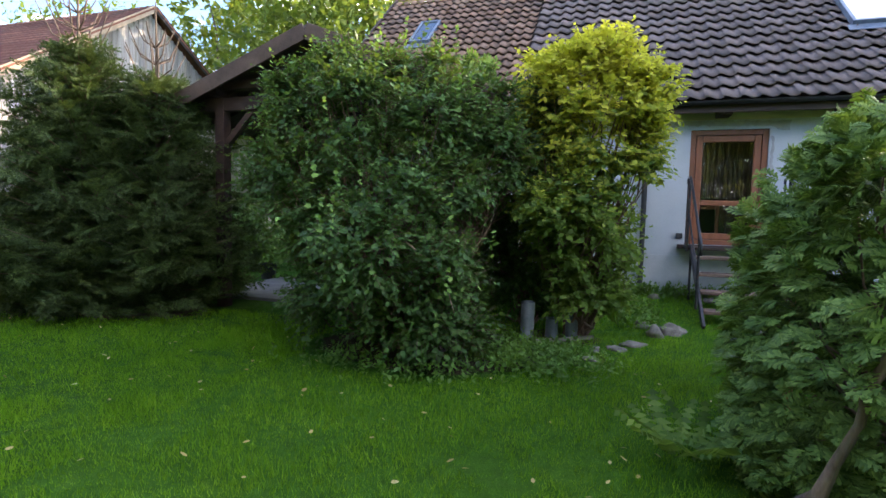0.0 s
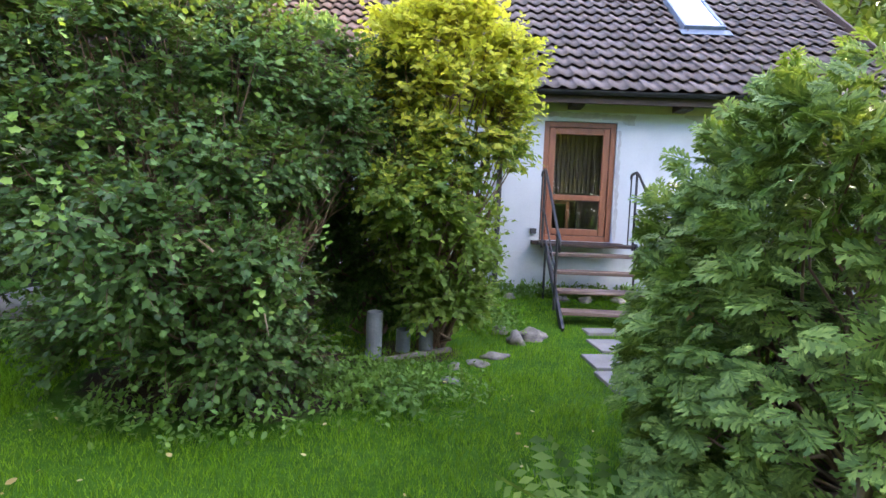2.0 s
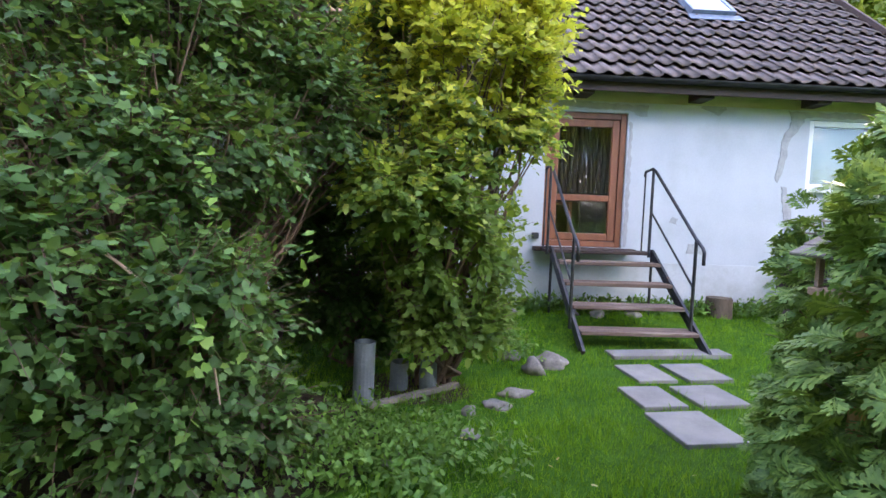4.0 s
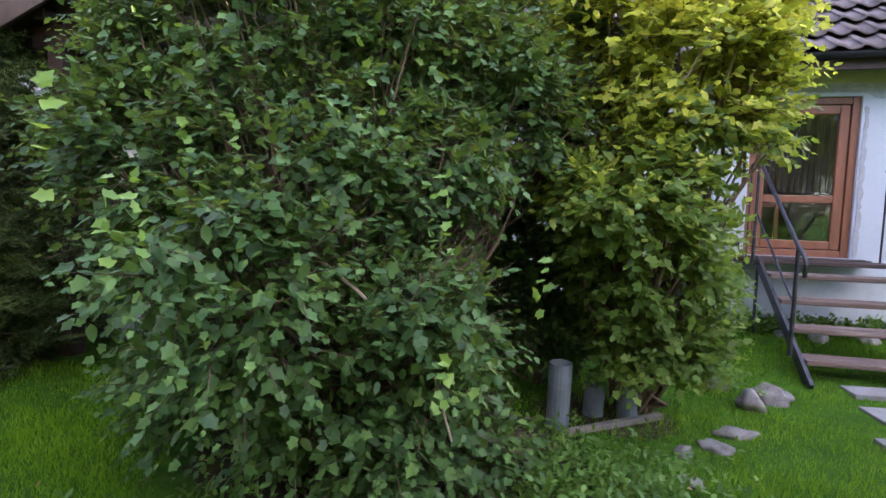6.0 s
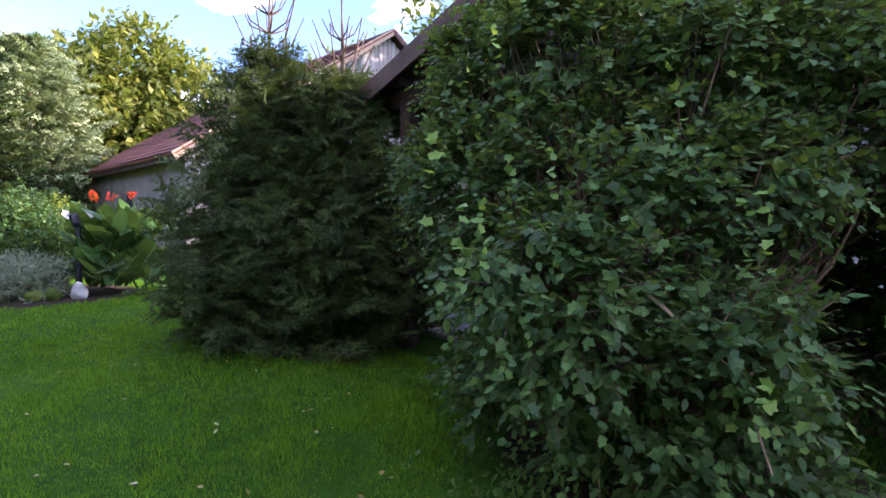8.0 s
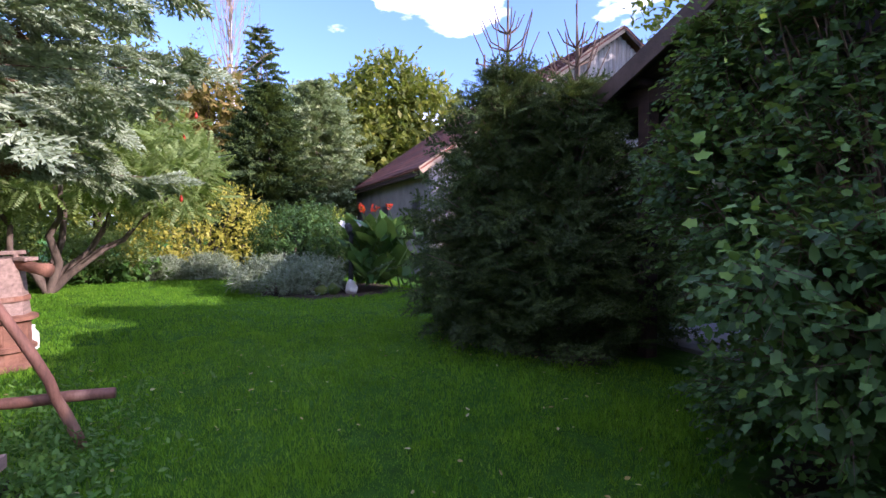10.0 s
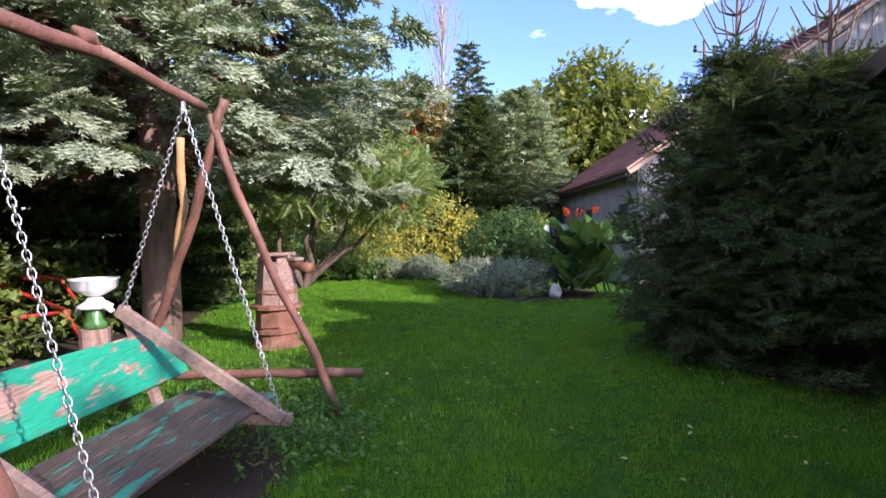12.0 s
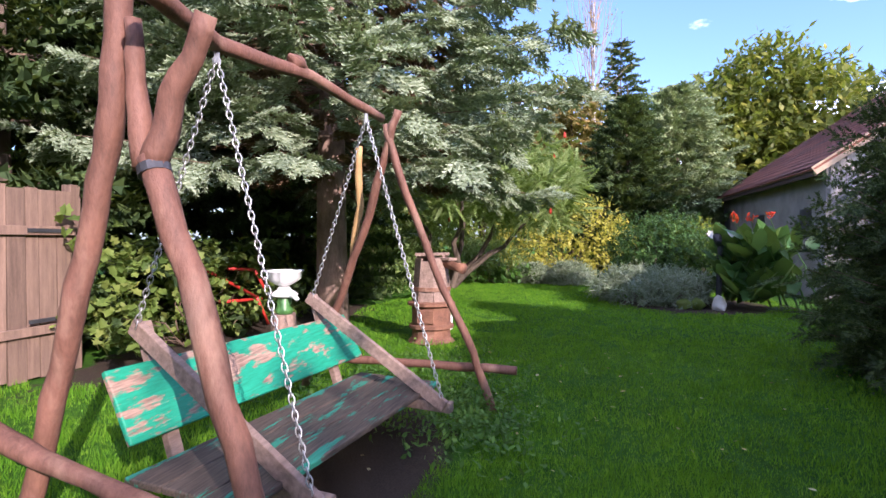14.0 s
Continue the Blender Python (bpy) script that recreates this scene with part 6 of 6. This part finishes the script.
stems("branchwork", [Vector((-30, -6.9, 6 + 0.24 * k)) for k in range(28)], [(-30 + rng.normal(0, 0.9), -6.9 + rng.normal(0, 1.1), 8.0 + 0.25 * k + rng.uniform(0, 1.6)) for k in range(56)], M["dry_twig"], birch, 0.022, 4, 0.2)
p_, d_ = shrub_twigs([((-30, -6.9, 10.4), (1.5, 1.6, 2.8))], 330, 0.9)
raw("sparse_leaves", *foliage(OVAL, p_, d_, 3, 0.4, 0.12), M["leaf_rust"], birch)
for n, (x, y, h, r, mat, lab) in enumerate((
        (-29, -8.0, 8.6, 2.8, "leaf_rust", "small tree with russet autumn leaves"), (-27.5, -12.0, 8.6, 3.6, "leaf_tree", "broad green tree at the garden's end"), (-24, -14.5, 7.5, 3.2, "leaf_tree", "green tree behind the sumac"),
        (-20, -15.5, 6.0, 2.8, "leaf_tree", "green tree behind the shed"), (-36, -10, 10.5, 4.4, "leaf_tree", "distant green tree beyond the garden"), (-42, -4, 10.5, 4.6, "leaf_tree", "distant green tree beyond the garden"), (-40, 9, 9.5, 5, "leaf_tree", "distant tree behind the barn"), (-33, 16, 13, 6, "leaf_tree", "tall tree behind the barn"),
        (-17.5, 18.5, 14, 5.0, "leaf_tree", "tall tree between barn and house"), (-11.5, 14.5, 12.5, 4.8, "leaf_tree", "tall tree behind the house"), (-23.0, 24, 15, 6, "leaf_tree", "tall tree behind the barn"), (-7.5, 17, 13, 4.2, "leaf_tree", "tree behind the house"), (-18.6, 11.6, 13.0, 4.6, "leaf_tree", "tall tree between barn and house"), (-11.8, 9.0, 11.5, 3.6, "leaf_tree", "dark green tree behind the porch"),
        (8.2, 7.5, 9.6, 3.6, "leaf_tree", "tall tree beside the house"), (9.6, 2.4, 8.5, 3.2, "leaf_tree", "tree beside the house"), (10.5, 13.5, 12.0, 5.0, "leaf_tree", "tall tree behind the house"), (13.0, -1.5, 8.5, 3.5, "leaf_tree", "tree at the garden's edge"),
        # First three: trees added behind the swing to block the sky.
        (-4.5, -16.5, 8.5, 3.4, "leaf_tree", "tree added behind the fence to block the sky"), (-8.5, -18.5, 9.5, 4.2, "leaf_tree", "tree added behind the swing to block the sky"), (-13.5, -19.0, 9.5, 4.2, "leaf_tree", "tree added behind the swing to block the sky"), (3.5, -15.5, 8.0, 3.5, "leaf_maple", "sunlit tree at the garden's edge"), (-1.0, -17.5, 9.0, 4.0, "leaf_maple", "sunlit tree across the lawn"), (8.0, -12.5, 7.5, 3.3, "leaf_tree", "tree at the garden's edge"))):
    broadleaf("tree", (x, y, 0), h, r, lab, M[mat], 3400, 4, 0.42, 40 + n, 0.18, 0.2)
for n, (x, y, r, h) in enumerate(((-20.0, -11.8, 1.5, 1.5), (-20.5, -10.3, 1.2, 1.2), (-18.5, -13.3, 1.5, 1.8), (-24.0, -9.8, 1.8, 2.4), (-15.8, -12.9, 1.3, 1.6), (-9.6, 2.2, 1.0, 1.7), (-10.3, 0.6, 0.8, 1.3), (-12.5, 6, 1.5, 2.0))):
    shrub("shrub", (x, y, 0), [((x, y, h * 0.5), (r, r, h * 0.55))], "green garden shrub along the lawn's border", M["leaf_sumac"] if n < 5 else M["leaf_dark"], OVAL, 800, 5, 0.25, 0.13, 10)
ring_p, ring_d = [], []
for k in range(90):
    a_ = 2 * math.pi * k / 90
    R_ = 70 + 8 * noise.noise(Vector((k * 0.7, 0, 3)))
    q_, e_ = shrub_twigs([((R_ * math.cos(a_), R_ * math.sin(a_), 3.0), (3.6, 3.6, 4.5 + 2.5 * noise.noise(Vector((k * 0.9, 5, 0)))))], 110, 0.4)
    ring_p.append(q_)
    ring_d.append(e_)
woods = raw("far_woods", *foliage(SIMPLE, np.vstack(ring_p), np.vstack(ring_d), 3, 0.9, 1.1), M["leaf_tree"])
tagged(woods, "distant belt of woods round the village", "woods", kind="stuff")

# creeper on the fence and along the shed
creeper = thing("creeper", (-8.7, -12.3, 0), "leafy creeper sprawling over the plank fence", "climbing plant")
p_, d_ = shrub_twigs([((-8.0, -12.2, 0.65), (0.9, 0.35, 0.75)), ((-9.3, -12.3, 0.6), (1.1, 0.4, 0.6)), ((-7.2, -12.3, 0.9), (0.35, 0.15, 0.9)), ((-10.6, -12.4, 0.5), (0.9, 0.5, 0.5))], 800, 0.5)
raw("leaves", *foliage(LOBED, p_, d_, 5, 0.18, 0.12), M["leaf_ivy"], creeper)
stems("branchwork", Vector((-8.4, -12.2, 0)), [p_[k] for k in range(0, len(p_), 30)], M["twig"], creeper, 0.012)
wallplant = thing("wall_plants", (1.9, -0.3, 0.15), "low weeds growing along the foot of the wall", "weeds", kind="stuff")
p_ = np.stack([rng.uniform(-1.9, 3.4, 900), -rng.uniform(0.03, 0.5, 900) ** 1.0, np.full(900, 0.22)], 1)
d_ = directions(900, 0.2)
raw("leaves", *foliage(OVAL, p_, d_, 5, 0.16, 0.075), M["weed"], wallplant)
p_, d_ = shrub_twigs([((2.55, -0.3, 0.75), (0.4, 0.25, 0.6))], 160, 0.4)
raw("climber", *foliage(OVAL, p_, d_, 6, 0.14, 0.07), M["weed"], wallplant)

# weeds round the shrub's foot and under the swing
weeds = thing("weeds", (-2.9, -3.9, 0), "mixed weeds growing round the shrub's foot", "weeds", kind="stuff")
n_ = 600
p_ = np.vstack([np.stack([rng.normal(-2.85, 0.35, n_), rng.normal(-3.95, 0.28, n_), np.full(n_, 0.04)], 1), np.stack([rng.normal(-4.0, 0.45, 160), rng.normal(-4.7, 0.15, 160), np.full(160, 0.04)], 1), np.stack([rng.normal(-6.5, 0.35, 260), rng.normal(-7.95, 0.25, 260), np.full(260, 0.03)], 1), np.stack([rng.normal(-7.6, 0.7, 420), rng.normal(-8.9, 0.6, 420), np.full(420, 0.03)], 1), np.stack([rng.uniform(-2.0, -1.5, 200), rng.uniform(-2.2, -0.6, 200), np.full(200, 0.08)], 1)])
raw("leaves", *foliage(OVAL, p_, directions(len(p_), 0.3), 5, 0.15, 0.055, rise=0.9), M["weed"], weeds)

# ---------- grass ----------
def in_bed(x, y):
    out = np.zeros(len(x), bool)
    for cx, cy, rx, ry in ((-5.6, -8.55, 1.15, 0.5), (-4.0, -3.8, 1.2, 1.0), (-9.0, -3.3, 1.6, 0.9), (-15.2, -4.9, 1.6, 1.5), (-9.8, -12.1, 3.4, 0.9)):
        out |= ((x - cx) / rx) ** 2 + ((y - cy) / ry) ** 2 < 1
    for cx, cy, sx, sy in ((-0.63, -2.32, 0.35, 0.45), (-0.15, -2.27, 0.41, 0.46), (-0.84, -2.92, 0.34, 0.43), (-0.37, -2.87, 0.40, 0.43), (-0.81, -3.48, 0.42, 0.5), (-0.16, -1.77, 1.2, 0.2)):
        out |= (np.abs(x - cx) < sx * 0.47) & (np.abs(y - cy) < sy * 0.47)
    return out | (y > -0.02) | ((x < -4.2) & (y > -2.2) & (x > -8.3))


def turf(x0, x1, y0, y1, count, height, width):
    x, y = rng.uniform(x0, x1, count), rng.uniform(y0, y1, count)
    keep = ~in_bed(x, y)
    x, y = x[keep], y[keep]
    n = len(x)
    z = np.array([ground_z(float(a), float(b)) for a, b in zip(x, y)]) - 0.005 if y1 > -2.4 else np.full(n, -0.005)
    patchy = np.array([noise.noise(Vector((a * 2.4, b * 2.4, 0))) + 0.7 * noise.noise(Vector((a * 7, b * 7, 3))) for a, b in zip(x.tolist(), y.tolist())])
    tall = height * rng.uniform(0.5, 1.35, n) * np.clip(0.9 + 0.85 * patchy, 0.3, 2.0)
    a = rng.uniform(0, 2 * np.pi, n)
    lean = rng.uniform(0.1, 0.75, n) * tall
    b = rng.uniform(0, 2 * np.pi, n)
    p = np.stack([x, y, z], 1)
    s = np.stack([np.cos(a), np.sin(a), np.zeros(n)], 1) * width / 2
    tip = p + np.stack([np.cos(b) * lean, np.sin(b) * lean, tall], 1)
    v = np.stack([p - s, p + s, tip], 1).reshape(-1, 3)
    return v, np.arange(3 * n).reshape(-1, 3)


grass = raw("grass", *joined([turf(-6.2, 1.5, -8.3, -3.4, 130000, 0.045, 0.006), turf(-5, 2.8, -3.4, 0, 60000, 0.05, 0.006), turf(-10.5, -5.0, -9.5, -3.0, 100000, 0.045, 0.008), turf(-10, -4.4, -12.4, -9.3, 30000, 0.06, 0.008), turf(-19.5, -10.4, -11.5, -3, 80000, 0.05, 0.014), turf(-6.2, 0.5, -11, -8.3, 40000, 0.045, 0.006)]), M["grass_blade"])
tagged(grass, "short mown grass blades", "grass", kind="stuff")
n_ = 260
fallen = thing("fallen_leaves", (-5, -6, 0), "few pale fallen leaves scattered on the lawn", "leaves", kind="stuff")
P = np.stack([rng.uniform(-9.5, -1.0, n_), rng.uniform(-9, -3.6, n_), np.full(n_, 0.035)], 1)
raw("leaves", *scatter(OVAL, P, directions(n_, -0.1) * np.array([1, 1, 0.2]), np.tile((0, 0, 1.0), (n_, 1)) + rng.normal(0, 0.3, (n_, 3)), rng.uniform(0.03, 0.055, n_)), M["fallen"], fallen)

# ---------- roof tiles ----------
def tile_mesh(name, width, length, material):
    """One S-shaped pantile with a front lip; y runs up the slope."""
    n = 8
    v, f = [], []
    for y, l in ((-0.03, 0.0), (-0.03, 0.022), (length, -0.004)):
        for k in range(n + 1):
            t = k / n
            z = 0.024 * math.sin(2 * math.pi * (t * 0.92 + 0.12)) + l + (0.045 * (1 - (y + 0.03) / length) if l or y > 0 else 0.045 - 0.0) - 0.0
            v.append(((t - 0.5) * (width + 0.018), y, z + 0.01 if y < 0 and l == 0.0 else z + 0.01))
    for r in range(2):
        f += [(r * (n + 1) + k, r * (n + 1) + k + 1, (r + 1) * (n + 1) + k + 1, (r + 1) * (n + 1) + k) for k in range(n)]
    me = bpy.data.meshes.new(name)
    me.from_pydata(v, [], f)
    me.materials.append(material)
    me.shade_smooth()
    return me


ROWS = 17
rot = pose(0, 0, 0, math.degrees(TILT), 0, 0)
tile_d, tile_b = tile_mesh("tile", 0.231, 0.36, M["tile_dark"]), tile_mesh("brown_tile", 0.195, 0.31, M["tile_brown"])
rest_v, rest_f, count_, rnd = {0: [], 1: []}, {0: [], 1: []}, 0, random.Random(12)


def lay(me, kind, x0, x1, pitch, gauge, near):
    global count_
    rows = int(5.95 / gauge)
    for r in range(rows):
        for c in range(int(round((x1 - x0) / pitch))):
            x, up = x0 + (c + 0.5) * pitch, 0.0 + r * gauge
            if any(s[0] - 0.03 < x < s[1] + 0.03 and s[2] - 0.16 < up + gauge / 2 < s[3] + 0.02 for s in (SKY1, SKY2)):
                continue
            m = rot @ pose(0, 0, 0, rnd.uniform(-0.7, 0.7), rnd.uniform(-0.8, 0.8), rnd.uniform(-0.7, 0.7))
            m.translation = roof_point(x + rnd.uniform(-0.004, 0.004), up + rnd.uniform(-0.006, 0.006), 0.0)
            if near(x, r) and count_ < 300:
                ob = new("tile", me)
                ob.parent = front_roof
                ob.matrix_basis = m
                count_ += 1
            else:
                b0 = sum(len(q) for q in rest_v[kind])
                co = np.array([v.co for v in me.vertices]) @ np.array(m.to_3x3()).T + np.array(m.translation)
                rest_v[kind].append(co)
                rest_f[kind].append(np.array([p.vertices for p in me.polygons]) + b0)


lay(tile_d, 0, -3.72, HX1 + 0.12, 0.231, 0.335, lambda x, r: x > -1.6 and r < 12)
lay(tile_b, 1, HX0 - 0.12, -3.73, 0.195, 0.285, lambda x, r: False)
for kind, mat in ((0, "tile_dark"), (1, "tile_brown")):
    ob = raw("tile_field", np.vstack(rest_v[kind]), np.vstack(rest_f[kind]), M[mat], None, smooth=True)
    ob.parent = front_roof
    ob["kind"] = "stuff"
